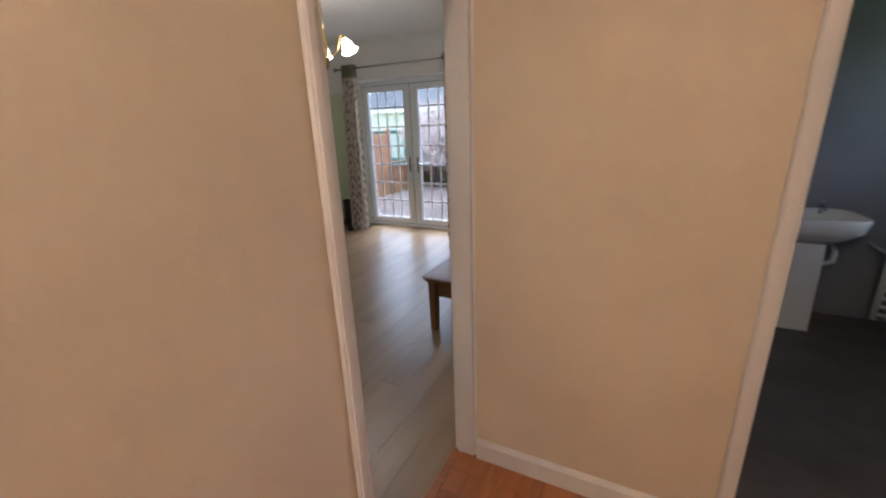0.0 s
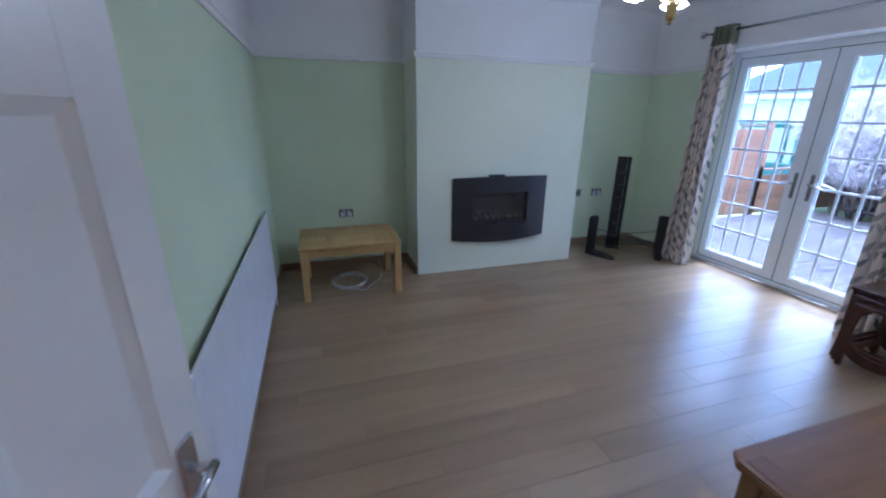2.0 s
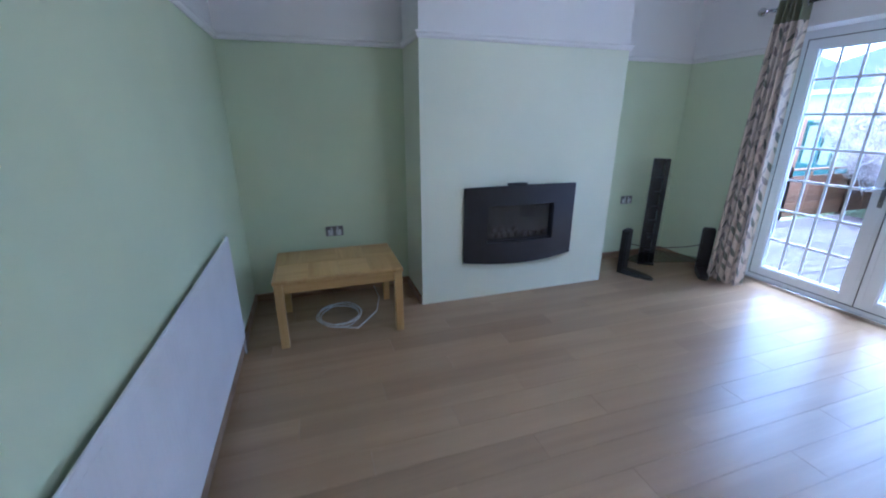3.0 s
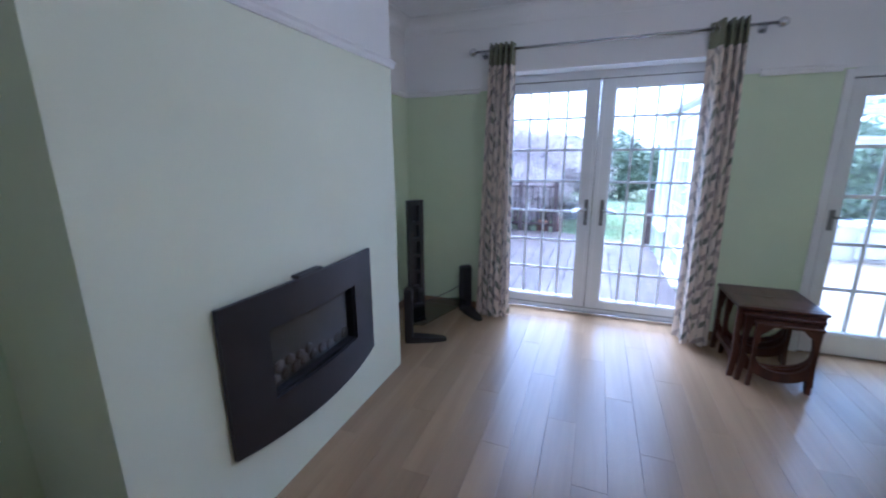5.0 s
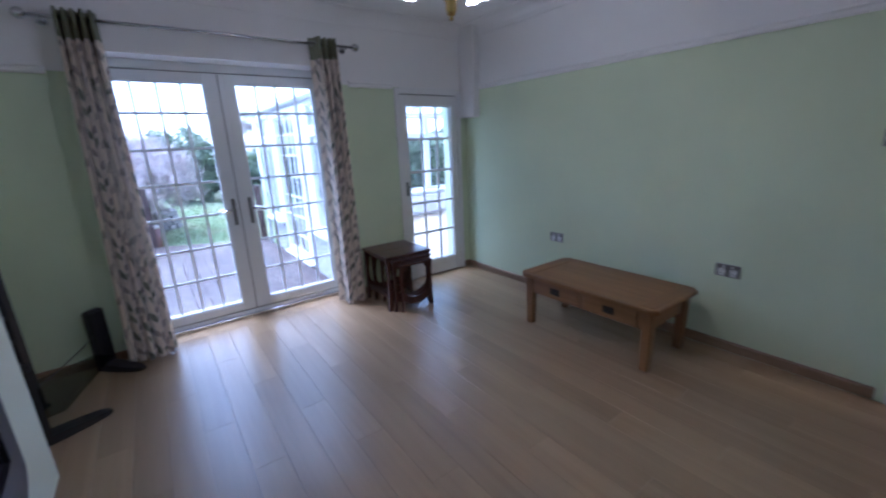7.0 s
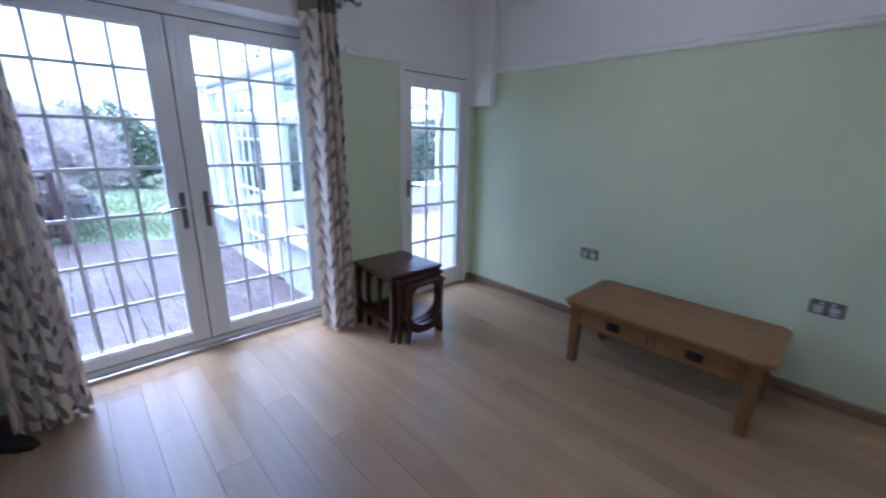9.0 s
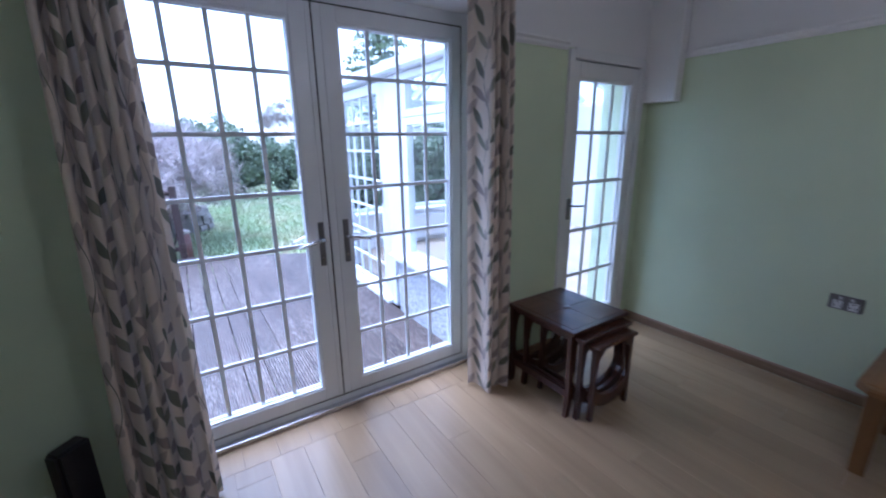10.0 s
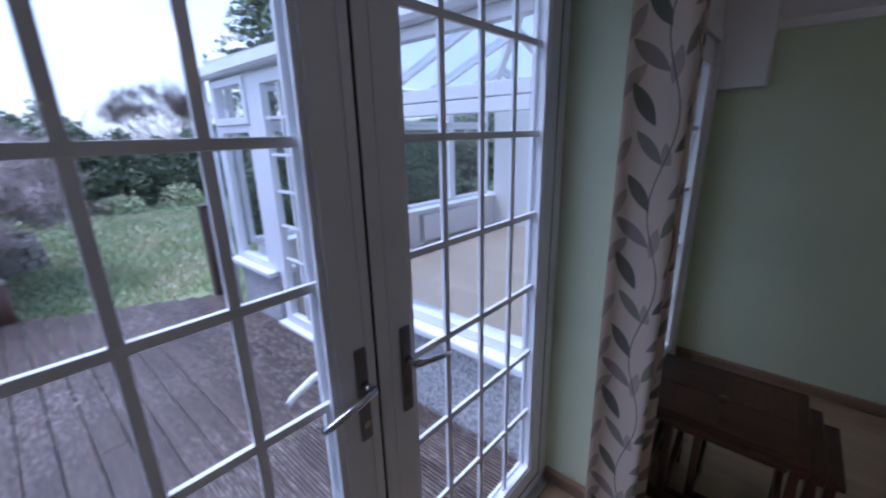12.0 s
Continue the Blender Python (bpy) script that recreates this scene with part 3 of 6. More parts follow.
for ra, rb in zip(rings, rings[1:]):
    for m in range(36):
        bm.faces.new((ra[m], ra[(m + 1) % 36], rb[(m + 1) % 36], rb[m])).smooth = True
bm.faces.new(rings[0][::-1])
bm.faces.new(rings[-1])
part("bowl", bm, M_CERAMIC, basin)
for sx in (-0.09, 0.09):
    bm = bmesh.new()
    tube(bm, [(sx, 0.15, 0.83), (sx, 0.15, 0.91)], 0.014, 10)
    tube(bm, [(sx, 0.15, 0.88), (sx, 0.08, 0.885), (sx, 0.06, 0.865)], 0.010, 8)
    tube(bm, [(sx - 0.03, 0.15, 0.92), (sx + 0.03, 0.15, 0.92)], 0.008, 8)
    part("tap", bm, M_CHROME, basin, "chrome tap")
bm = bmesh.new()
tube(bm, [(0.02, 0.04, 0.62), (0.02, 0.04, 0.52), (0.05, 0.04, 0.48), (0.10, 0.04, 0.50), (0.11, 0.06, 0.56), (0.14, 0.2, 0.57)], 0.02, 10)
for v in bm.verts:
    v.co.x += 0.09
part("waste_trap", bm, M_WPLASTIC, basin, "white plastic waste trap")

tr = thing("towel_radiator", (1.90, 3.42, 0.0), "white ladder towel radiator with curved rungs", "radiator")
for sx in (-0.25, 0.25):
    bm = bmesh.new()
    tube(bm, [(sx, 0.12, 0.18), (sx, 0.12, 1.28)], 0.017, 10)
    part("upright", bm, M_RAD, tr)
for k in range(18):
    bm = bmesh.new()
    z = 0.22 + k * 0.058
    tube(bm, [(-0.25, 0.12, z), (-0.15, 0.07, z), (0, 0.05, z), (0.15, 0.07, z), (0.25, 0.12, z)], 0.011, 8)
    part("rung", bm, M_RAD, tr)
for sx in (-0.2, 0.2):
    for zz in (0.6, 1.2):
        bm = bmesh.new()
        tube(bm, [(sx, 0.09, zz), (sx, 0.577, zz)], 0.01, 8)
        part("bracket", bm, M_RAD, tr)


# ---------------------------------------------------------------- patio doors
def leaded_leaf(name, parent, x0, x1, z0, z1, y, sash, cols, rows, bar=0.020, material=M_UPVC, sill=None, head=None):
    """A glazed leaf in the plane y: sash, glass, and bars on both faces. x0..z1 is the glass."""
    bm = bmesh.new()
    d = 0.032
    for dims in ((x0 - sash, z0 - (sill or sash), x0, z1 + (head or sash)), (x1, z0 - (sill or sash), x1 + sash, z1 + (head or sash)), (x0, z1, x1, z1 + (head or sash)), (x0, z0 - (sill or sash), x1, z0)):
        box(bm, dims[0], y - d, dims[1], dims[2], y + d, dims[3], 0.004)
    leaf = part(name, bm, material, parent)
    bm = bmesh.new()
    w = 0.014
    for s in (-1, 1):
        ya, yb = sorted((y + s * 0.012, y + s * 0.026))
        for dims in ((x0 - 0.001, z0, x0 + w, z1), (x1 - w, z0, x1 + 0.001, z1), (x0 + w, z1 - w, x1 - w, z1 + 0.001), (x0 + w, z0 - 0.001, x1 - w, z0 + w)):
            box(bm, dims[0], ya, dims[1], dims[2], yb, dims[3], 0.003)
    part("glazing_bead", bm, material, leaf)
    bm = bmesh.new()
    box(bm, x0 - 0.003, y - 0.004, z0 - 0.003, x1 + 0.003, y + 0.004, z1 + 0.003)
    g = part("pane", bm, M_GLASS, leaf, "clear glass")
    g.visible_shadow = False
    for k in range(1, cols):
        xc = x0 + (x1 - x0) * k / cols
        boxpart("bar", leaf, (xc - bar / 2, y - 0.0055, z0, xc + bar / 2, y + 0.0055, z1), material, 0.0015)
    for zc in rows:
        boxpart("bar", leaf, (x0, y - 0.006, zc - bar / 2, x1, y + 0.006, zc + bar / 2), material, 0.0015)
    return leaf


GY = 5.385
patio = thing("door_3", (0, 0, 0), "white upvc double patio doors with leaded glass panes, closed", "patio door", kind="structure")
bm = bmesh.new()
for dims in ((PD0, 0.0, PD0 + 0.055, PDH), (PD1 - 0.055, 0.0, PD1, PDH), (PD0 + 0.055, 2.135, PD1 - 0.055, PDH), (PD0 + 0.055, 0.0, PD1 - 0.055, 0.062)):
    box(bm, dims[0], GY - 0.035, dims[1], dims[2], GY + 0.04, dims[3], 0.004)
part("frame", bm, M_UPVC, patio)
bm = bmesh.new()
for xx in (PD0 + 0.056, PD1 - 0.060, -2.982):
    box(bm, xx, GY - 0.0335, 0.064, xx + 0.004, GY + 0.03, 2.133)
box(bm, PD0 + 0.056, GY - 0.0342, 2.129, PD1 - 0.056, GY + 0.03, 2.1345)
box(bm, PD0 + 0.056, GY - 0.0342, 0.0625, PD1 - 0.056, GY + 0.03, 0.068)
part("seal", bm, M_SEAL_GAP, patio, "black rubber seal")
ROWS_Z = [0.425, 0.705, 0.985, 1.265, 1.545, 1.822]
GL0, GL1, GR0, GR1 = -3.735, -3.085, -2.863, -2.195
for nm, a, b in (("left_leaf", GL0, GL1), ("right_leaf", GR0, GR1)):
    leaf = leaded_leaf("leaf", patio, a, b, 0.14, 2.06, GY, 0.075, 4, ROWS_Z)
bm = bmesh.new()
box(bm, -3.010, GY - 0.0325, 0.066, -2.983, GY + 0.0325, 2.131, 0.003)
box(bm, -2.9765, GY - 0.0325, 0.066, -2.938, GY + 0.0325, 2.131, 0.003)
part("meeting_stile", bm, M_UPVC, patio)
for hx, sg in ((-3.027, -1), (-2.893, 1)):
    bm = bmesh.new()
    box(bm, hx - 0.015, GY - 0.041, 0.872, hx + 0.015, GY - 0.0322, 1.107, 0.003)
    plate = part("handle_plate", bm, M_STEEL, patio, "dark chrome back plate")
    bm = bmesh.new()
    tube(bm, [(hx, GY - 0.04, 1.02), (hx, GY - 0.075, 1.02)], 0.009, 10)
    tube(bm, [(hx - sg * 0.006, GY - 0.075, 1.02), (hx + sg * 0.05, GY - 0.082, 1.012), (hx + sg * 0.11, GY - 0.075, 0.994), (hx + sg * 0.125, GY - 0.068, 0.988)], [0.010, 0.009, 0.008, 0.007], 10)
    tube(bm, [(hx, GY - 0.044, 0.915), (hx, GY - 0.0405, 0.915)], 0.009, 10)
    part("lever", bm, M_CHROME, plate, "chrome lever")
    bm = bmesh.new()
    box(bm, hx - 0.015, GY + 0.0322, 0.872, hx + 0.015, GY + 0.041, 1.107, 0.003)
    tube(bm, [(hx, GY + 0.04, 1.02), (hx, GY + 0.075, 1.02)], 0.009, 10)
    tube(bm, [(hx - sg * 0.006, GY + 0.075, 1.02), (hx + sg * 0.05, GY + 0.082, 1.012), (hx + sg * 0.11, GY + 0.075, 0.994), (hx + sg * 0.125, GY + 0.068, 0.988)], [0.010, 0.009, 0.008, 0.007], 10)
    part("outer_lever", bm, M_WPLASTIC, patio, "white outer handle")
boxpart("threshold_trim", patio, (PD0 + 0.002, GY - 0.075, 0.0, PD1 - 0.002, GY - 0.036, 0.03), M_CHROME, 0.004, "grey metal threshold strip")

# ---------------------------------------------------------------- glazed door to the conservatory
cdoor = thing("door_4", (0, 0, 0), "white painted fifteen pane glazed door to the conservatory, closed", "glazed door", kind="structure")
CY = NY + 0.012
bm = bmesh.new()
for dims in ((CD0, 0.0, CD0 + 0.05, CDH), (CD1 - 0.05, 0.0, CD1, CDH), (CD0 + 0.05, 1.999, CD1 - 0.05, CDH + 0.012)):
    box(bm, dims[0], NY - 0.018, dims[1], dims[2], NY + 0.12, dims[3], 0.004)
part("frame", bm, M_GLOSS, cdoor)
cz0, cz1 = 0.17, 1.893
leaf = leaded_leaf("leaf", cdoor, -1.322, -0.727, cz0, cz1, CY + 0.02, 0.068, 3, [cz0 + (cz1 - cz0) * k / 5 for k in range(1, 5)], 0.026, M_GLOSS, sill=0.165, head=0.099)
# hidden strips added behind the leaf to block light leaking round it
for dims in ((CD0 + 0.03, 0.0, CD0 + 0.075, CDH - 0.002), (CD1 - 0.075, 0.0, CD1 - 0.03, CDH - 0.002), (CD0 + 0.075, 1.97, CD1 - 0.075, CDH - 0.002), (CD0 + 0.075, 0.0, CD1 - 0.075, 0.02)):
    boxpart("light_stop", cdoor, (dims[0], CY + 0.054, dims[1], dims[2], CY + 0.10, dims[3]), M_GLOSS, 0.002)
# black strip filling the gap over the leaf, coloured for the shade in it
boxpart("top_gap_shade", cdoor, (CD0 + 0.051, CY + 0.006, 1.9925, CD1 - 0.051, CY + 0.05, 1.9985), M_SEAL_GAP, 0.0, "black strip drawn for the shade in the gap above the door")
bm = bmesh.new()
box(bm, -1.377, CY - 0.022, 0.96, -1.344, CY - 0.0125, 1.11, 0.003)
plate = part("handle_plate", bm, M_STEEL, cdoor, "dark metal back plate")
bm = bmesh.new()
tube(bm, [(-1.360, CY - 0.02, 1.06), (-1.360, CY - 0.06, 1.06)], 0.009, 10)
tube(bm, [(-1.366, CY - 0.06, 1.06), (-1.312, CY - 0.065, 1.055), (-1.257, CY - 0.06, 1.05)], 0.008, 10)
part("lever", bm, M_STEEL, plate)

# ---------------------------------------------------------------- furniture of the room
def coffee_table(at, length, width, height):
    """A plank topped oak table with two drawers towards -x and square legs."""
    t = thing("coffee_table", at, "rustic oak coffee table with two drawers and iron pulls", "coffee table")
    hw, hl = width / 2, length / 2
    c = 0.045
    bm = bmesh.new()
    out = [(-hw + c, -hl), (hw - c, -hl), (hw, -hl + c), (hw, hl - c), (hw - c, hl), (-hw + c, hl), (-hw, hl - c), (-hw, -hl + c)]
    prism(bm, out, "z", height - 0.032, height)
    bmesh.ops.bevel(bm, geom=[e for e in bm.edges if abs(e.verts[0].co.z - e.verts[1].co.z) < 1e-6], offset=0.006, segments=2, affect="EDGES")
    top = part("tabletop", bm, M_OAK, t)
    for s in (-1, 1):
        boxpart("breadboard_end", top, (-hw + 0.05, s * (hl - 0.075) - 0.045, height - 0.004, hw - 0.05, s * (hl - 0.075) + 0.045, height + 0.0025), M_OAKX, 0.002)
    lx, ly = hw - 0.075, hl - 0.075
    for sx in (-1, 1):
        for sy in (-1, 1):
            bm = bmesh.new()
            box(bm, sx * lx - 0.034, sy * ly - 0.034, 0.0, sx * lx + 0.034, sy * ly + 0.034, height - 0.0325, 0.008)
            for v in bm.verts:
                if v.co.z < 0.1:
                    v.co.x = sx * lx + (v.co.x - sx * lx) * 0.82
                    v.co.y = sy * ly + (v.co.y - sy * ly) * 0.82
            part("leg", bm, M_OAKZ, t)
    az0, az1 = height - 0.165, height - 0.033
    for sx in (-1, 1):
        boxpart("apron", t, (sx * lx - 0.012 + sx * 0.012, -ly + 0.034, az0, sx * lx + 0.012 + sx * 0.012, ly - 0.034, az1), M_OAK, 0.002)
    for sy in (-1, 1):
        boxpart("end_apron", t, (-lx + 0.034, sy * ly - 0.012, az0, lx - 0.034, sy * ly + 0.012, az1), M_OAKX, 0.002)
    for s in (-1, 1):
        y0, y1 = sorted((s * 0.025, s * (ly - 0.06)))
        bm = bmesh.new()
        box(bm, -lx - 0.034, y0, az0 + 0.012, -lx - 0.022, y1, az1 - 0.010, 0.003)
        dr = part("drawer_front", bm, M_OAK, t)
        ym, zm = (y0 + y1) / 2, (az0 + az1) / 2
        bm = bmesh.new()
        box(bm, -lx - 0.0385, ym - 0.042, zm - 0.026, -lx - 0.0342, ym + 0.042, zm + 0.026, 0.0015)
        tube(bm, [(-lx - 0.038, ym - 0.03, zm + 0.012), (-lx - 0.052, ym - 0.028, zm - 0.004), (-lx - 0.054, ym, zm - 0.010), (-lx - 0.052, ym + 0.028, zm - 0.004), (-lx - 0.038, ym + 0.03, zm + 0.012)], 0.004, 6)
        part("drawer_pull", bm, M_IRON, dr, "black iron drop pull")
    boxpart("centre_rail", t, (-lx - 0.028, -0.02, az0 + 0.004, -lx - 0.0215, 0.02, az1 - 0.004), M_OAKZ, 0.002)
    return t


coffee_table((-0.962, 3.045, 0), 1.12, 0.615, 0.45)


def side_table(at, length, width, height):
    """A low honey oak table with square legs."""
    t = thing("low_table", at, "low honey oak table with a parquet patterned top", "table")
    hw, hl = width / 2, length / 2
    bm = bmesh.new()
    box(bm, -hw, -hl, height - 0.03, hw, hl, height, 0.006)
    top = part("tabletop", bm, M_BEECHX, t)
    ys = [-hl + 0.02 + (2 * hl - 0.04) * k / 4 for k in range(5)]
    xs = [-hw + 0.02 + (2 * hw - 0.04) * k / 2 for k in range(3)]
    for i in range(4):
        for j in range(2):
            boxpart("inlay", top, (xs[j] + 0.001, ys[i] + 0.001, height - 0.004, xs[j + 1] - 0.001, ys[i + 1] - 0.001, height + 0.0022), M_BEECH if (i + j) % 2 else M_BEECHX, 0.001)
    lx, ly = hw - 0.035, hl - 0.035
    for sx in (-1, 1):
        for sy in (-1, 1):
            boxpart("leg", t, (sx * lx - 0.028, sy * ly - 0.028, 0, sx * lx + 0.028, sy * ly + 0.028, height - 0.0305), M_BEECHZ, 0.005)
    for sx in (-1, 1):
        boxpart("apron", t, (sx * lx - 0.011, -ly + 0.028, height - 0.10, sx * lx + 0.011, ly - 0.028, height - 0.031), M_BEECH, 0.002)
    for sy in (-1, 1):
        boxpart("apron", t, (-lx + 0.028, sy * ly - 0.011, height - 0.10, lx - 0.028, sy * ly + 0.011, height - 0.031), M_BEECHX, 0.002)
    return t


side_table((-4.16, 1.417, 0), 0.875, 0.63, 0.50)


def nest_table(at, wx, wy, height, label):
    """One table of the nest: framed veneer top on a front and a back frame, each a pair of legs joined by a scooped rail."""
    t = thing("nest_table", at, label, "side table", group="nest of three tables by the glazed door")
    hx, hy = wx / 2, wy / 2
    bm = bmesh.new()
    box(bm, -hx, -hy, height - 0.022, hx, hy, height, 0.005)
    top = part("tabletop", bm, M_TEAK, t)
    px, py = hx - 0.035, hy - 0.035
    for sx in (-1, 1):
        for sy in (-1, 1):
            x0, x1 = sorted((sx * 0.001, sx * px))
            y0, y1 = sorted((sy * 0.001, sy * py))
            boxpart("veneer_panel", top, (x0, y0, height - 0.004, x1, y1, height + 0.0022), M_TEAKTOP if sx * sy > 0 else M_TEAKTOPX, 0.0006)
    bm = bmesh.new()
    lathe(bm, [(0.001, 0.0032), (0.020, 0.0032), (0.022, 0.001), (0.022, -0.002)], 18, (0, 0, height))
    for v in bm.verts:
        v.co.x *= 1.5
    part("medallion", bm, M_TEAKTOPX, top, "small inlaid oval")
    for sy in (-1, 1):
        yc = sy * (hy - 0.032)
        for sx in (-1, 1):
            outer = [(0.97, height - 0.0225), (0.955, height * 0.6), (0.945, height * 0.3), (0.985, 0.0)]
            inner = [(0.845, 0.0), (0.80, 0.10), (0.835, height * 0.36), (0.83, height * 0.62), (0.76, height * 0.82), (0.60, height - 0.06), (0.40, height - 0.0225)]
            bm = bmesh.new()
            prism(bm, [(sx * hx * a, z) for a, z in outer + inner], "y", yc - 0.013, yc + 0.013)
            part("leg", bm, M_TEAK, t)
        n = 12
        low = [(math.cos(math.pi * q / n) * hx * 0.86, 0.13 - 0.075 * math.sin(math.pi * q / n)) for q in range(n + 1)]
        upp = [(math.cos(math.pi * q / n) * hx * 0.83, 0.25 - 0.13 * math.sin(math.pi * q / n) ** 0.8) for q in range(n + 1)]
        bm = bmesh.new()
        prism(bm, low + upp[::-1], "y", yc - 0.0115, yc + 0.0115)
        part("stretcher", bm, M_TEAK, t)
    for sx in (-1, 1):
        xc = sx * (hx - 0.045)
        boxpart("apron", t, (xc - 0.010, -hy + 0.046, height - 0.055, xc + 0.010, hy - 0.046, height - 0.0225), M_TEAK, 0.002)
    boxpart("side_rail", t, (-hx * 0.88, -hy + 0.046, 0.105, -hx * 0.88 + 0.02, hy - 0.046, 0.150), M_TEAK, 0.002)
    return t


nest_table((-1.768, 4.765, 0), 0.487, 0.51, 0.525, "dark teak nest table with veneered top, the largest of three")
nest_table((-1.765, 4.700, 0), 0.420, 0.47, 0.49, "dark teak nest table, the middle of three, partly pulled out")
nest_table((-1.752, 4.628, 0), 0.350, 0.43, 0.455, "small dark teak nest table pulled out from under two others")


def radiator(x0, x1, y0, z0, z1):
    r = thing("radiator", ((x0 + x1) / 2, y0, 0), "long white single panel radiator fixed to the wall", "radiator")
    hl = (x1 - x0) / 2
    bm = bmesh.new()
    n = int((x1 - x0) / 0.0333)
    out = []
    for k in range(n):
        a = -hl + (2 * hl) * k / n
        w = 2 * hl / n
        out += [(a + w * 0.05, 0.0421), (a + w * 0.35, 0.0435), (a + w * 0.65, 0.0435), (a + w * 0.95, 0.0421)]
    out = [(-hl, 0.035)] + out + [(hl, 0.035)]
    prism(bm, out, "z", z0 + 0.035, z1 - 0.035)
    box(bm, -hl, 0.032, z0, hl, 0.044, z0 + 0.036, 0.005)
    box(bm, -hl, 0.032, z1 - 0.036, hl, 0.044, z1, 0.005)
    part("front_panel", bm, M_RAD, r)
    for s in (-1, 1):
        boxpart("end_cap", r, (s * hl - 0.004, 0.024, z0 + 0.01, s * hl + 0.004, 0.0450, z1 + 0.002), M_RAD, 0.003)
    for xx in (-hl * 0.7, 0, hl * 0.7):
        boxpart("bracket", r, (xx - 0.015, 0.001, z0 + 0.1, xx + 0.015, 0.036, z1 - 0.1), M_RAD, 0.0)
    for s in (-1, 1):
        bm = bmesh.new()
        tube(bm, [(s * (hl + 0.0), 0.026, z0 + 0.04), (s * (hl + 0.035), 0.026, z0 + 0.04), (s * (hl + 0.035), 0.026, 0.0)], 0.008, 8)
        lathe(bm, [(0.001, 0.0), (0.017, 0.002), (0.019, 0.03), (0.015, 0.06), (0.001, 0.062)], 12, (s * (hl + 0.035), 0.026, z0 + 0.045))
        part("valve", bm, M_WPLASTIC, r, "white radiator valve with pipe")
    return r


radiator(-3.85, -1.42, SY, 0.14, 0.83)


# gas fire on the chimney breast: a bowed dark panel round a glazed opening
def gas_fire(at, wy, z0, z1):
    f = thing("gas_fire", at, "wall mounted gas fire with bowed dark metal surround", "fireplace")
    hw = wy / 2
    wy0, wy1, wz0, wz1 = -0.325, 0.29, 0.512, 0.825

    def bow(y):
        return 0.028 + 0.055 * (1 - (y / hw) ** 2)
    n = 24
    ysl = sorted(set([-hw + wy * k / n for k in range(n + 1)] + [wy0, wy1]))

    def zb(y):
        return z0 - 0.030 * (1 - (y / hw) ** 2)

    def zt(y):
        return z1 + 0.014 * (1 - (y / hw) ** 2)
    bm = bmesh.new()
    for ya, yb in zip(ysl, ysl[1:]):
        spans = [(None, None)]
        if ya >= wy0 - 1e-6 and yb <= wy1 + 1e-6:
            spans = [("b", wz0), (wz1, "t")]
        for lo, hi in spans:
            la, lb = (zb(ya), zb(yb)) if lo in (None, "b") else (lo, lo)
            ha, hb = (zt(ya), zt(yb)) if hi in (None, "t") else (hi, hi)
            front = [bm.verts.new(p) for p in ((bow(ya), ya, la), (bow(yb), yb, lb), (bow(yb), yb, hb), (bow(ya), ya, ha))]
            back = [bm.verts.new(p) for p in ((bow(ya) - 0.02, ya, la), (bow(yb) - 0.02, yb, lb), (bow(yb) - 0.02, yb, hb), (bow(ya) - 0.02, ya, ha))]
            bm.faces.new(front)
            bm.faces.new(back[::-1])
            for a, b in ((0, 1), (1, 2), (2, 3), (3, 0)):
                bm.faces.new((front[a], back[a], back[b], front[b]))
    bmesh.ops.remove_doubles(bm, verts=bm.verts, dist=1e-5)
    part("surround", bm, M_FIRE, f)
    bm = bmesh.new()
    box(bm, 0.0, -hw + 0.03, z0 + 0.0, 0.022, wy0, z1 - 0.02)
    box(bm, 0.0, wy1, z0 + 0.0, 0.022, hw - 0.03, z1 - 0.02)
    box(bm, 0.0, wy0, z0 + 0.0, 0.022, wy1, wz0)
    box(bm, 0.0, wy0, wz1, 0.022, wy1, z1 - 0.02)
    box(bm, 0.001, wy0, wz0, 0.006, wy1, wz1)
    part("firebox", bm, M_FIREBOX, f)
    bm = bmesh.new()
    for dims in ((wy0 - 0.005, wz0 - 0.005, wy0 + 0.006, wz1 + 0.005), (wy1 - 0.006, wz0 - 0.005, wy1 + 0.005, wz1 + 0.005), (wy0 + 0.006, wz1 - 0.006, wy1 - 0.006, wz1 + 0.005), (wy0 + 0.006, wz0 - 0.005, wy1 - 0.006, wz0 + 0.006)):
        box(bm, 0.007, dims[0], dims[1], 0.048, dims[2], dims[3], 0.001)
    part("window_frame", bm, M_BLACK, f)
    bm = bmesh.new()
    box(bm, 0.024, wy0 + 0.007, wz0 + 0.007, 0.028, wy1 - 0.007, wz1 - 0.007)
    part("window_glass", bm, M_GLASS, f, "dark fire glass")
    rnd = random.Random(5)
    for k in range(13):
        bm = bmesh.new()
        bmesh.ops.create_icosphere(bm, subdivisions=2, radius=0.03)
        for v in bm.verts:
            v.co *= 0.8 + 0.35 * noise.noise(v.co * 30 + Vector((k, 0, 0))) + 0.1
        cy = wy0 + 0.05 + (wy1 - wy0 - 0.10) * (k % 9) / 8
        bmesh.ops.translate(bm, verts=bm.verts, vec=(0.012 if k < 9 else 0.010, cy + (0.035 if k >= 9 else 0), wz0 + 0.045 + (0.05 if k >= 9 else 0) + rnd.uniform(-0.006, 0.006)))
        for fc in bm.faces:
            fc.smooth = True
        for v in bm.verts:
            v.co.x = min(max(0.012 + (v.co.x - 0.012) * 0.4, 0.007), 0.0225)
        part("coal", bm, M_COAL, f)
    return f


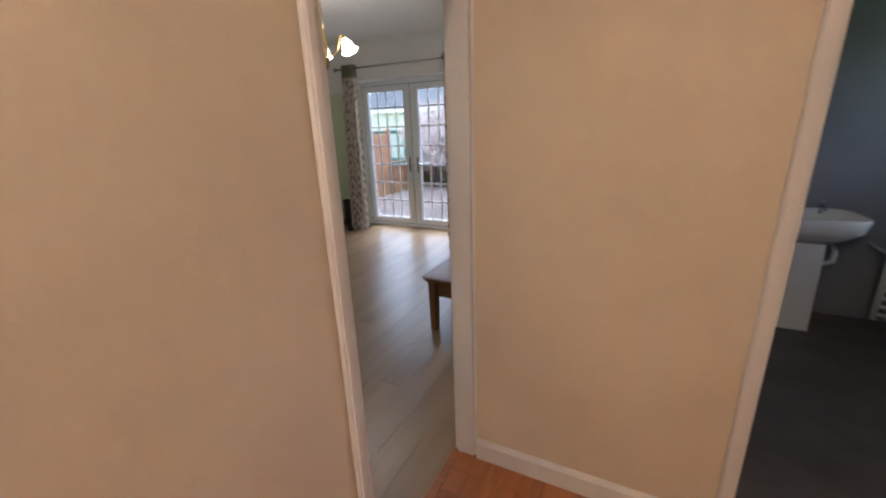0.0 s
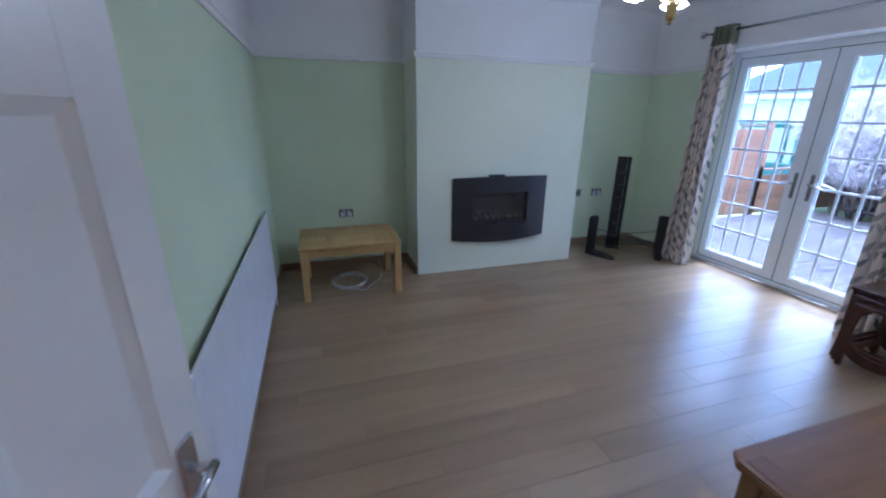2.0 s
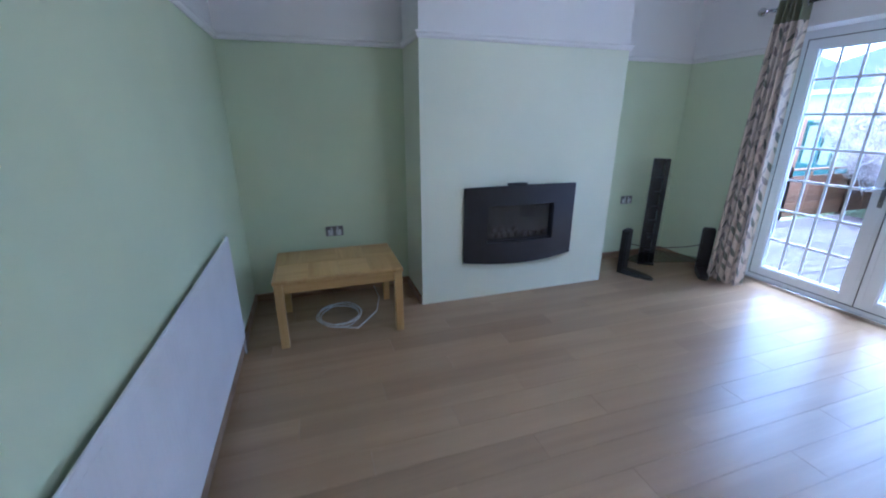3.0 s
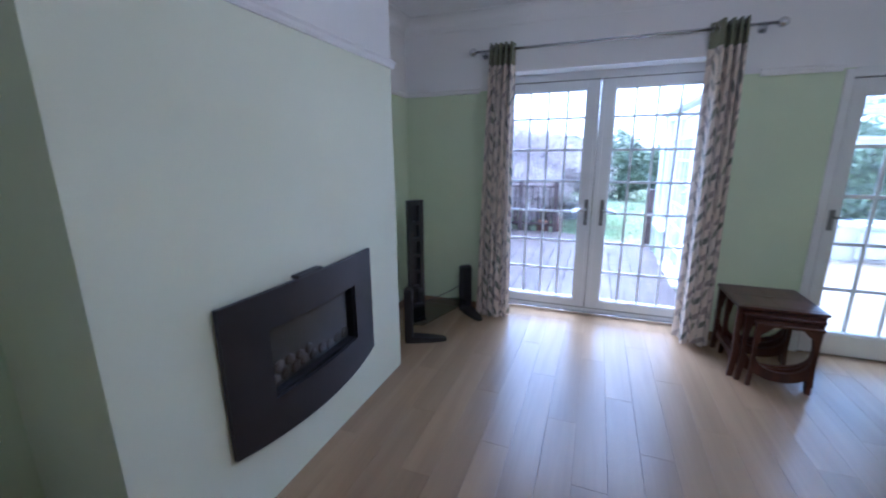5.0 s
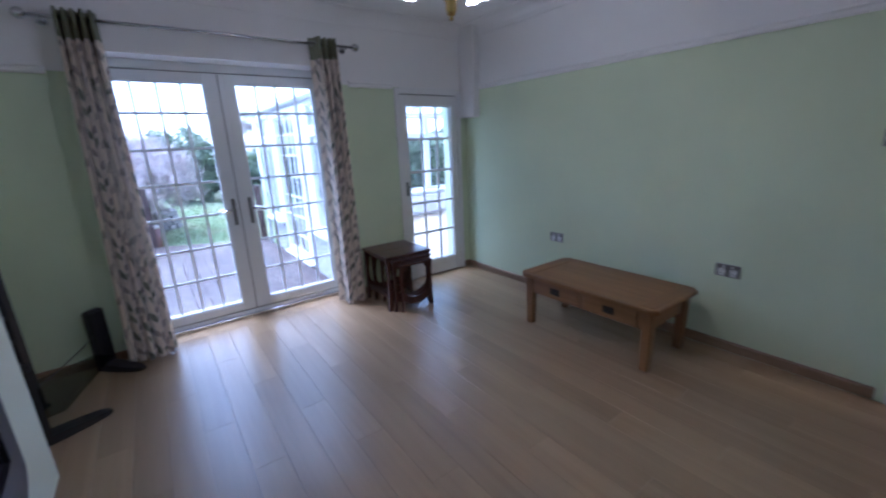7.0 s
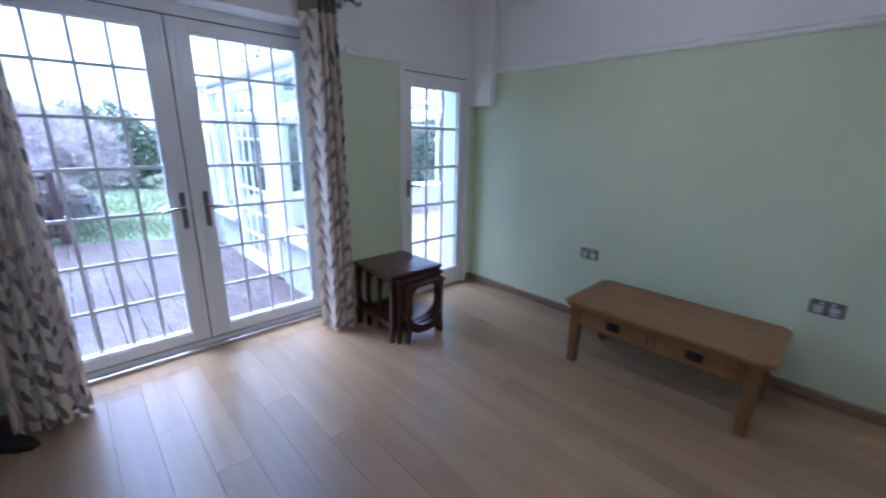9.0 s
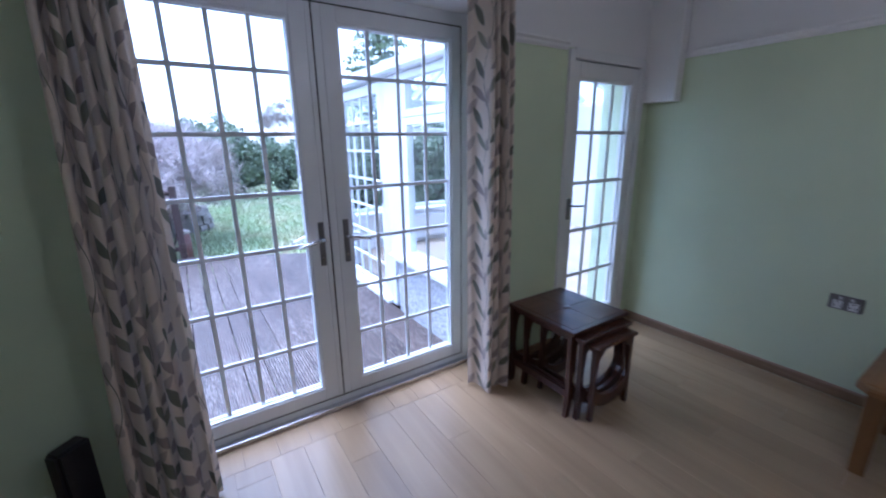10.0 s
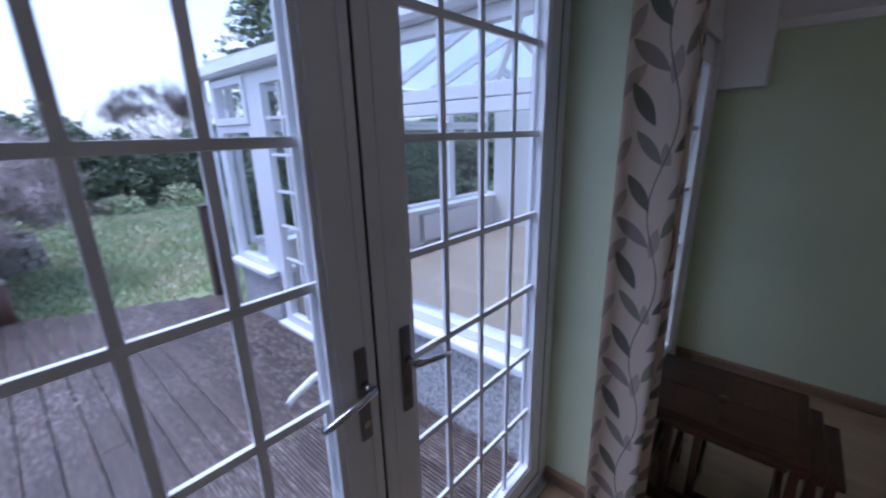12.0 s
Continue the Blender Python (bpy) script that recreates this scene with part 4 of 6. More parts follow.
gas_fire((CBX, 2.965, 0), 1.04, 0.345, 0.978)
rem = thing("remote_control", (CBX + 0.068, 2.89, 0.992), "slim black remote control lying on the gas fire", "remote control")
bm = bmesh.new()
box(bm, -0.022, -0.085, 0.0, 0.022, 0.085, 0.018, 0.006)
part("body", bm, M_BLACK, rem)
bm = bmesh.new()
for k in range(6):
    box(bm, -0.010, -0.06 + k * 0.02, 0.0181, 0.010, -0.05 + k * 0.02, 0.020)
part("button", bm, M_PLASTIC, rem)


def socket(name, at, rz, w, label, category, rockers):
    s = thing(name, at, label, category, rz=rz)
    bm = bmesh.new()
    box(bm, -w / 2, 0.001, -0.043, w / 2, 0.008, 0.043, 0.003)
    part("plate", bm, M_STEEL, s)
    for k in range(rockers):
        xc = (k - (rockers - 1) / 2) * 0.055
        if w > 0.1:
            boxpart("socket_insert", s, (xc * 1.25 - 0.021, 0.0075, -0.036, xc * 1.25 + 0.021, 0.0095, 0.012), M_WPLASTIC, 0.001)
            boxpart("switch", s, (xc * 0.9 - 0.007, 0.0075, 0.018, xc * 0.9 + 0.007, 0.011, 0.034), M_WPLASTIC, 0.001)
            for dx, dz in ((0, 0.002), (-0.011, -0.020), (0.011, -0.020)):
                boxpart("pin_hole", s, (xc * 1.25 + dx - 0.003, 0.0094, dz - 0.005, xc * 1.25 + dx + 0.003, 0.0100, dz + 0.005), M_PLASTIC, 0.0)
        else:
            boxpart("switch", s, (xc - 0.008, 0.0075, -0.012, xc + 0.008, 0.012, 0.012), M_WPLASTIC if category == "light switch" else M_PLASTIC, 0.001)
    return s


socket("double_socket", (WX, 1.44, 0.575), -90, 0.147, "pewter double socket with white inserts on the green wall", "socket", 2)
socket("double_socket", (WX, 4.55, 0.66), -90, 0.147, "pewter double socket beside the stand", "socket", 2)
socket("aerial_socket", (WX, 4.275, 0.66), -90, 0.086, "single pewter aerial socket near the chimney breast", "socket", 1)
socket("double_socket", (EX, 3.815, 0.575), 90, 0.147, "pewter double socket above the coffee table", "socket", 2)
socket("double_socket", (EX, 2.385, 0.575), 90, 0.147, "pewter double socket near the doorway", "socket", 2)
socket("light_switch", (EX, 1.755, 1.43), 90, 0.086, "pewter double light switch by the doorway", "light switch", 2)


# black stand in the corner: slotted column, glass shelf, two short posts on long feet
st = thing("tv_stand", (-4.53, 4.765, 0), "black television stand with slotted column and smoked glass shelf", "stand")
cdir = Vector((0.80, -0.60))
cbase = Vector((0.09, -0.095))
perp = Vector((0.60, 0.80))


def slab(bm, c, d, n, w, t, z0, z1, bevel=0.003):
    vs = box(bm, -w / 2, -t / 2, z0, w / 2, t / 2, z1, 0)
    for v in vs:
        x, y = v.co.x, v.co.y
        v.co.x, v.co.y = c[0] + n[0] * x + d[0] * y, c[1] + n[1] * x + d[1] * y


bm = bmesh.new()
for s in (-1, 1):
    slab(bm, cbase + perp * s * 0.054, cdir, perp, 0.042, 0.05, 0.02, 1.125)
slab(bm, cbase, cdir, perp, 0.062, 0.05, 1.08, 1.125)
slab(bm, cbase, cdir, perp, 0.062, 0.05, 0.02, 0.16)
for k in range(1, 6):
    slab(bm, cbase, cdir, perp, 0.062, 0.045, 0.16 + k * 0.15, 0.16 + k * 0.15 + 0.03)
slab(bm, cbase - cdir * 0.022, cdir, perp, 0.062, 0.006, 0.16, 1.08)
part("column", bm, M_BLACK, st)
bm = bmesh.new()
slab(bm, cbase + cdir * 0.06, cdir, perp, 0.04, 0.06, 0.30, 0.33)
part("cable_clip", bm, M_PLASTIC, st)
bm = bmesh.new()
slab(bm, cbase, cdir, perp, 0.16, 0.10, 0.0, 0.024)
part("foot_plate", bm, M_BLACK, st)
bm = bmesh.new()
prism(bm, [(0.06, -0.06), (0.20, -0.50), (0.32, -0.46), (0.50, 0.16), (0.40, 0.27), (0.06, 0.05)], "z", 0.13, 0.138)
sh = part("shelf", bm, M_SMOKE, st, "smoked glass shelf")
for (px, py, fx, fy) in ((0.21, -0.51, 0.48, -0.395), (0.44, 0.300, 0.59, 0.15)):
    bm = bmesh.new()
    d = Vector((fx - px, fy - py)).normalized()
    n = Vector((-d.y, d.x))
    slab(bm, (px, py), d, n, 0.115, 0.068, 0.0, 0.46)
    bmesh.ops.bevel(bm, geom=bm.edges[:], offset=0.012, segments=3, affect="EDGES")
    post = part("post", bm, M_BLACK, st)
    bm = bmesh.new()
    pts = [Vector((px, py)) + d * s for s in (-0.03, 0.08, 0.18, 0.27, 0.31)]
    ws = [0.055, 0.06, 0.055, 0.042, 0.02]
    hs_ = [0.05, 0.045, 0.036, 0.028, 0.018]
    ringv = []
    for p, w, h in zip(pts, ws, hs_):
        ringv.append([bm.verts.new((p.x + n.x * a, p.y + n.y * a, z)) for a, z in ((-w, 0), (w, 0), (w * 0.8, h), (-w * 0.8, h))])
    for a, b in zip(ringv, ringv[1:]):
        for k in range(4):
            bm.faces.new((a[k], a[(k + 1) % 4], b[(k + 1) % 4], b[k]))
    bm.faces.new(ringv[0][::-1])
    bm.faces.new(ringv[-1])
    part("foot", bm, M_BLACK, post)
bm = bmesh.new()
tube(bm, [(0.22, -0.46, 0.30), (0.22, -0.30, 0.255), (0.28, -0.05, 0.235), (0.36, 0.15, 0.25), (0.41, 0.25, 0.28)], 0.004, 6)
part("cable", bm, M_BLACK, st, "thin black cable")


def wire_coil(at, label, material, loops, r, seed):
    rnd = random.Random(seed)
    c = thing("cable_coil", at, label, "cable")
    for k in range(loops):
        bm = bmesh.new()
        a0 = rnd.uniform(0, 6.28)
        rx, ry = r * rnd.uniform(0.85, 1.1), r * rnd.uniform(0.7, 0.9)
        ox, oy = rnd.uniform(-0.015, 0.015), rnd.uniform(-0.02, 0.02)
        tube(bm, [(ox + rx * math.cos(a0 + 6.2 * i / 28), oy + ry * math.sin(a0 + 6.2 * i / 28), 0.005 + 0.008 * k + 0.004 * math.sin(i)) for i in range(29)], 0.004, 6)
        part("loop", bm, material, c)
    bm = bmesh.new()
    tube(bm, [(r, 0, 0.006), (r + 0.05, 0.12, 0.005), (0.0, 0.30, 0.005), (-0.25, 0.36, 0.006), (-0.40, 0.34, 0.05)], 0.004, 6)
    part("tail", bm, material, c)
    return c


wire_coil((-4.22, 1.40, 0), "coil of white cable lying under the low table", M_WPLASTIC, 4, 0.19, 3)


# ---------------------------------------------------------------- curtains and rod
def leaf_print(name, ground, leaf_a, leaf_b, leaf_c):
    """Cloth with a climbing leaf print, drawn from the cloth's own coordinates in metres."""
    m = bpy.data.materials.new(name)
    m.use_nodes = True
    nt = m.node_tree
    b = nt.nodes["Principled BSDF"]
    b.inputs["Roughness"].default_value = 0.85
    b.inputs["Sheen Weight"].default_value = 0.2
    uv = nt.nodes.new("ShaderNodeUVMap")
    sep = nt.nodes.new("ShaderNodeSeparateXYZ")
    nt.links.new(uv.outputs[0], sep.inputs[0])

    def mth(op, a, bb=None, c=None):
        n = nt.nodes.new("ShaderNodeMath")
        n.operation = op
        for i, v in enumerate((a, bb, c)):
            if v is None:
                continue
            if isinstance(v, (int, float)):
                n.inputs[i].default_value = v
            else:
                nt.links.new(v, n.inputs[i])
        return n.outputs[0]
    TW, TH = 0.26, 0.44
    SC = 1.1
    uu = mth("FLOORED_MODULO", mth("MULTIPLY", sep.outputs[0], 1 / SC), TW)
    col = mth("FLOOR", mth("DIVIDE", sep.outputs[0], TW * SC))
    vv = mth("FLOORED_MODULO", mth("MULTIPLY_ADD", col, 0.17, mth("MULTIPLY", sep.outputs[1], 1 / SC)), TH)
    last = nt.nodes.new("ShaderNodeRGB")
    last.outputs[0].default_value = (*ground, 1)
    last = last.outputs[0]

    def layer(mask, colour):
        nonlocal last
        mx = nt.nodes.new("ShaderNodeMix")
        mx.data_type = "RGBA"
        nt.links.new(mask, mx.inputs["Factor"])
        nt.links.new(last, mx.inputs["A"])
        mx.inputs["B"].default_value = (*colour, 1)
        last = mx.outputs["Result"]
    # paler sprigs behind the dark ones
    pale = tuple(0.3 * g + 0.7 * c for g, c in zip(ground, leaf_b))
    stem_p = mth("MULTIPLY_ADD", mth("SINE", mth("MULTIPLY_ADD", vv, 2 * math.pi / TH, 2.0)), 0.018, 0.225)
    layer(mth("LESS_THAN", mth("ABSOLUTE", mth("SUBTRACT", uu, stem_p)), 0.0014), pale)
    for cx, cy, ang, ln, wd in ((0.020, 0.030, 60, 0.050, 0.017), (0.222, 0.130, 118, 0.046, 0.015), (0.030, 0.205, 52, 0.052, 0.018), (0.128, 0.235, 84, 0.044, 0.014), (0.222, 0.320, 128, 0.050, 0.016), (0.026, 0.335, 64, 0.048, 0.016), (0.130, 0.018, 96, 0.040, 0.013)):
        ca, sa = math.cos(radians(ang)), math.sin(radians(ang))
        du, dv = mth("SUBTRACT", uu, cx), mth("SUBTRACT", vv, cy)
        p = mth("MULTIPLY_ADD", du, ca, mth("MULTIPLY", dv, sa))
        q = mth("MULTIPLY_ADD", du, -sa, mth("MULTIPLY", dv, ca))
        k = mth("MULTIPLY", p, 1 / ln)
        layer(mth("LESS_THAN", mth("ABSOLUTE", q), mth("MULTIPLY", mth("SUBTRACT", 1.0, mth("MULTIPLY", k, k)), wd)), pale)
    stem_c = mth("MULTIPLY_ADD", mth("SINE", mth("MULTIPLY", vv, 2 * math.pi / TH)), 0.022, 0.125)
    stem = mth("LESS_THAN", mth("ABSOLUTE", mth("SUBTRACT", uu, stem_c)), 0.0016)
    layer(stem, leaf_a)
    leaves = [(0.088, 0.045, 128, 0.056, 0.015, leaf_c), (0.186, 0.075, 48, 0.058, 0.017, leaf_a), (0.066, 0.150, 120, 0.062, 0.018, leaf_a), (0.196, 0.190, 55, 0.060, 0.019, leaf_b),
              (0.070, 0.262, 138, 0.062, 0.018, leaf_b), (0.165, 0.300, 66, 0.054, 0.014, leaf_c), (0.076, 0.368, 122, 0.058, 0.017, leaf_a), (0.190, 0.395, 42, 0.060, 0.018, leaf_b)]
    for cx, cy, ang, ln, wd, c in leaves:
        ca, sa = math.cos(radians(ang)), math.sin(radians(ang))
        du, dv = mth("SUBTRACT", uu, cx), mth("SUBTRACT", vv, cy)
        p = mth("MULTIPLY_ADD", du, ca, mth("MULTIPLY", dv, sa))
        q = mth("MULTIPLY_ADD", du, -sa, mth("MULTIPLY", dv, ca))
        k = mth("MULTIPLY", p, 1 / ln)
        lim = mth("MULTIPLY", mth("SUBTRACT", 1.0, mth("MULTIPLY", k, k)), wd)
        layer(mth("LESS_THAN", mth("ABSOLUTE", q), lim), c)
    wv = nt.nodes.new("ShaderNodeTexNoise")
    wv.inputs["Scale"].default_value = 400
    nt.links.new(uv.outputs[0], wv.inputs["Vector"])
    bp = nt.nodes.new("ShaderNodeBump")
    bp.inputs["Strength"].default_value = 0.15
    bp.inputs["Distance"].default_value = 0.002
    nt.links.new(wv.outputs["Fac"], bp.inputs["Height"])
    nt.links.new(bp.outputs[0], b.inputs["Normal"])
    nt.links.new(last, b.inputs["Base Color"])
    # thin cotton lets some of the window's light through
    tl = nt.nodes.new("ShaderNodeBsdfTranslucent")
    nt.links.new(last, tl.inputs["Color"])
    mixs = nt.nodes.new("ShaderNodeMixShader")
    mixs.inputs[0].default_value = 0.15
    nt.links.new(b.outputs[0], mixs.inputs[1])
    nt.links.new(tl.outputs[0], mixs.inputs[2])
    nt.links.new(mixs.outputs[0], nt.nodes["Material Output"].inputs["Surface"])
    return m


M_CLOTH = leaf_print("leaf_print_cotton", (0.71, 0.61, 0.50), (0.165, 0.165, 0.13), (0.33, 0.27, 0.24), (0.27, 0.26, 0.19))


def curtain(label, xt0, xt1, xb0, xb1, ztop, zband, zbot, folds, seed, lead=0.0, deep=0.085, warp=1.0):
    """A gathered curtain with eyelet heading; the folds run from top to bottom and drift."""
    c = thing("curtain", ((xt0 + xt1) / 2, 5.035, 0), label, "curtain", group="pair of curtains at the patio doors")
    ox = (xt0 + xt1) / 2
    rnd = random.Random(seed)
    ph = [rnd.uniform(-0.5, 0.5) for _ in range(8)]
    nu = 150

    def row(z):
        k = (ztop - z) / (ztop - zbot)
        x0, x1 = xt0 + (xb0 - xt0) * k, xt1 + (xb1 - xt1) * k
        out = []
        u = 0.0
        for i in range(nu + 1):
            s = i / nu
            w = 2 * math.pi * folds * s
            x = x0 + (x1 - x0) * s ** warp + 0.010 * math.sin(2 * w + ph[0]) * (0.4 + k)
            amp = deep * (0.80 + 0.22 * math.sin(10 * s + ph[1] + 1.5 * k)) * (0.75 + 0.25 * min(1, 4 * k))
            y = amp * math.cos(w + lead + 0.25 * k * math.sin(5 * s + ph[3])) + 0.008 * k * math.sin(2.3 * w + ph[4]) - 0.012
            if out:
                u += math.hypot(x - ox - out[-1][0], y - 0.01 * k - out[-1][1])
            out.append((x - ox, y - 0.01 * k, z, u))
        return out

    def sheet(name, zs, material, lab):
        bm = bmesh.new()
        lay = bm.loops.layers.uv.new("cloth")
        rows = [[(bm.verts.new(p[:3]), p[3], z) for p in row(z)] for z in zs]
        for a, b in zip(rows, rows[1:]):
            for i in range(nu):
                q = (a[i], a[i + 1], b[i + 1], b[i])
                f = bm.faces.new([v[0] for v in q])
                f.smooth = True
                for lp, v in zip(f.loops, q):
                    lp[lay].uv = (v[1], v[2])
        ob = part(name, bm, material, c, lab)
        if name == "heading_band":
            sm = ob.modifiers.new("thickness", "SOLIDIFY")
            sm.thickness = 0.0025
        return ob
    sheet("cloth", [zband - 0.0005 - (zband - zbot) * k / 40 for k in range(41)], M_CLOTH, "off-white cotton printed with grey leaves")
    sheet("heading_band", [ztop - (ztop - zband) * k / 5 for k in range(6)], M_HEADER, "olive satin heading band")
    for k in range(folds * 2):
        s = (k + 0.5) / (folds * 2)
        bm = bmesh.new()
        xx = xt0 + (xt1 - xt0) * s - ox
        n = 14
        tube(bm, [(xx + 0.003 * math.sin(k), 0.024 * math.cos(2 * math.pi * i / n), ztop - 0.048 + 0.024 * math.sin(2 * math.pi * i / n)) for i in range(n + 1)], 0.004, 6)
        part("eyelet", bm, M_CHROME, c, "nickel eyelet")
    return c


RODZ = 2.358
curtain("off-white leaf print curtain with olive heading, drawn to the side", -3.875, -3.665, -3.955, -3.655, 2.405, 2.235, 0.012, 5, 2, 0.0, 0.066, 1.1)
curtain("off-white leaf print curtain with olive heading beside the nest tables", -2.285, -2.065, -2.265, -2.03, 2.405, 2.235, 0.012, 4, 9, 0.0, 0.080, 0.6)
rod = thing("curtain_rod", (0, 5.035, RODZ), "brushed nickel curtain rod with ball finials", "curtain rod")
bm = bmesh.new()
tube(bm, [(-4.0, 0, 0), (-1.90, 0, 0)], 0.011, 12)
part("pole", bm, M_CHROME, rod)
for s, xx in ((-1, -4.0), (1, -1.90)):
    bm = bmesh.new()
    lathe(bm, [(0.001, -0.034), (0.018, -0.03), (0.030, -0.016), (0.034, 0.0), (0.030, 0.016), (0.018, 0.03), (0.001, 0.034)], 16)
    bmesh.ops.rotate(bm, verts=bm.verts, matrix=Matrix.Rotation(math.pi / 2, 3, "Y"))
    bmesh.ops.translate(bm, verts=bm.verts, vec=(xx + s * 0.024, 0, 0))
    part("finial", bm, M_CHROME, rod)
    bm = bmesh.new()
    bx = xx + s * -0.06
    tube(bm, [(bx, 0.0, -0.012), (bx, 0.104, -0.012)], 0.008, 8)
    tube(bm, [(bx, 0.098, -0.012), (bx, 0.1045, -0.012)], 0.028, 14)
    part("bracket", bm, M_CHROME, rod)

# ---------------------------------------------------------------- chandelier
ch = thing("chandelier", (-2.375, 2.98, CEIL - 0.032), "brass chandelier with three lit frosted tulip shades", "chandelier")
bm = bmesh.new()
lathe(bm, [(0.001, 0.032), (0.055, 0.032), (0.055, -0.012), (0.03, -0.035), (0.010, -0.045), (0.001, -0.046)], 20)
part("ceiling_rose", bm, M_BRASS, ch)
bm = bmesh.new()
tube(bm, [(0, 0, -0.04), (0, 0, -0.34)], 0.006, 8)
part("stem", bm, M_BRASS, ch)
bm = bmesh.new()
lathe(bm, [(0.001, -0.32), (0.02, -0.33), (0.012, -0.35), (0.026, -0.38), (0.026, -0.52), (0.034, -0.53), (0.034, -0.55), (0.024, -0.565), (0.026, -0.59), (0.018, -0.612), (0.008, -0.62), (0.010, -0.632), (0.001, -0.638)], 16)
part("body", bm, M_BRASS, ch)
for k in range(3):
    a = radians(14 + 120 * k)
    ca, sa = math.cos(a), math.sin(a)
    bm = bmesh.new()
    prof = [(0.02, -0.50), (0.06, -0.53), (0.11, -0.50), (0.135, -0.43), (0.145, -0.385), (0.165, -0.375), (0.178, -0.395)]
    tube(bm, [(r * ca, r * sa, z) for r, z in prof], 0.007, 8)
    arm = part("arm", bm, M_BRASS, ch)
    bm = bmesh.new()
    lathe(bm, [(0.016, 0.0), (0.022, -0.018), (0.038, -0.045), (0.045, -0.075), (0.047, -0.10), (0.060, -0.125)], 30, wave=0.22, lobes=5)
    bmesh.ops.rotate(bm, verts=bm.verts, matrix=Matrix.Rotation(radians(-24), 3, "Y"))
    bmesh.ops.rotate(bm, verts=bm.verts, matrix=Matrix.Rotation(a, 3, "Z"))
    bmesh.ops.translate(bm, verts=bm.verts, vec=(0.178 * ca, 0.178 * sa, -0.395))
    part("shade", bm, M_SHADE, arm, "lit frosted glass tulip shade")
    bm = bmesh.new()
    lathe(bm, [(0.001, 0.012), (0.02, 0.01), (0.024, -0.012), (0.02, -0.02), (0.001, -0.02)], 14, (0.178 * ca, 0.178 * sa, -0.395))
    part("lamp_holder", bm, M_BRASS, arm)

# ---------------------------------------------------------------- outdoors: ground, deck, fences
GZ = -0.35
bm = bmesh.new()
n = 60
rowsg = []
for i in range(n + 1):
    y = 5.4 + 0.6 * i if i < 36 else 27 + (i - 36) ** 2 * 1.6
    rowsg.append([bm.verts.new((x * (1 if i < 36 else 1 + (i - 36) * 0.5), y, GZ - 0.03 + 0.03 * noise.noise(Vector((x * 0.6, y * 0.6, 0))))) for x in [-24 + 48 * k / 60 for k in range(61)]])
for a, b in zip(rowsg, rowsg[1:]):
    for k in range(60):
        bm.faces.new((a[k], a[k + 1], b[k + 1], b[k])).smooth = True
ground = solid("ground", bm, M_GRASS, "rough overgrown grass lawn", "lawn", kind="structure")
bm = bmesh.new()
box(bm, -400, -400, GZ - 0.5, 400, 900, GZ - 0.32)
solid("ground_beyond", bm, M_GRASS, "distant ground", "ground", kind="structure")


def quads_object(name, quads, material, parent=None, label="", category="", kind=""):
    """One mesh from an array of quads (n, 4, 3)."""
    q = np.asarray(quads, dtype=float)
    me = bpy.data.meshes.new(name)
    me.from_pydata(q.reshape(-1, 3).tolist(), [], np.arange(len(q) * 4).reshape(-1, 4).tolist())
    me.materials.append(material)
    ob = new(name, me)
    if parent:
        ob.parent = parent
        if label:
            ob["label"] = label
        return ob
    return tagged(ob, label, category, kind=kind)


def leaf_quads(points, size, rng, droop=0.0):
    """A small folded leaf at each point, turned at random."""
    n = len(points)
    a = rng.normal(size=(n, 3))
    a[:, 2] -= droop
    a /= np.linalg.norm(a, axis=1)[:, None]
    b = np.cross(a, rng.normal(size=(n, 3)))
    b /= np.linalg.norm(b, axis=1)[:, None]
    s = size * rng.uniform(0.6, 1.4, n)[:, None]
    p = np.asarray(points)
    return np.stack([p - a * s, p + b * s * 0.45, p + a * s, p - b * s * 0.45], 1)


rng = np.random.default_rng(4)
gx = rng.uniform(-7.5, 2.5, 60000)
gy = 9.0 + 11.0 * rng.uniform(0, 1, 60000) ** 1.5
keep = ~((gy < 10.3) & (gx < -1.9)) & ~((gx > -2.0) & (gy < 9.1))
gx, gy = gx[keep], gy[keep]
clump = np.array([noise.noise(Vector((x * 0.9, y * 0.9, 3.0))) for x, y in zip(gx, gy)])
h = 0.035 + 0.06 * np.clip(clump + 0.2, 0, 1) + rng.uniform(0, 0.03, len(gx))
ang = rng.uniform(0, math.pi, len(gx))
w = 0.009 + 0.003 * (gy - 9)
ln = rng.normal(0, 0.05, (len(gx), 2))
z0 = np.full(len(gx), GZ - 0.04)
dx, dy = np.cos(ang) * w, np.sin(ang) * w
quads_object("grass", np.stack([np.stack([gx - dx, gy - dy, z0], 1), np.stack([gx + dx, gy + dy, z0], 1), np.stack([gx + ln[:, 0] + dx * 0.2, gy + ln[:, 1] + dy * 0.2, z0 + 0.04 + h], 1), np.stack([gx + ln[:, 0] - dx * 0.2, gy + ln[:, 1] - dy * 0.2, z0 + 0.04 + h], 1)], 1),
             M_BLADE, None, "short uneven grass with tufts", "grass", "stuff")

deck = thing("deck", (0, 0, DECK), "weathered brown grooved timber decking", "decking", kind="structure")
DW = 0.145
rd = random.Random(8)


def deck_far(x):
    return min(9.25 + max(0.0, -1.95 - x) * 0.53, 10.1)


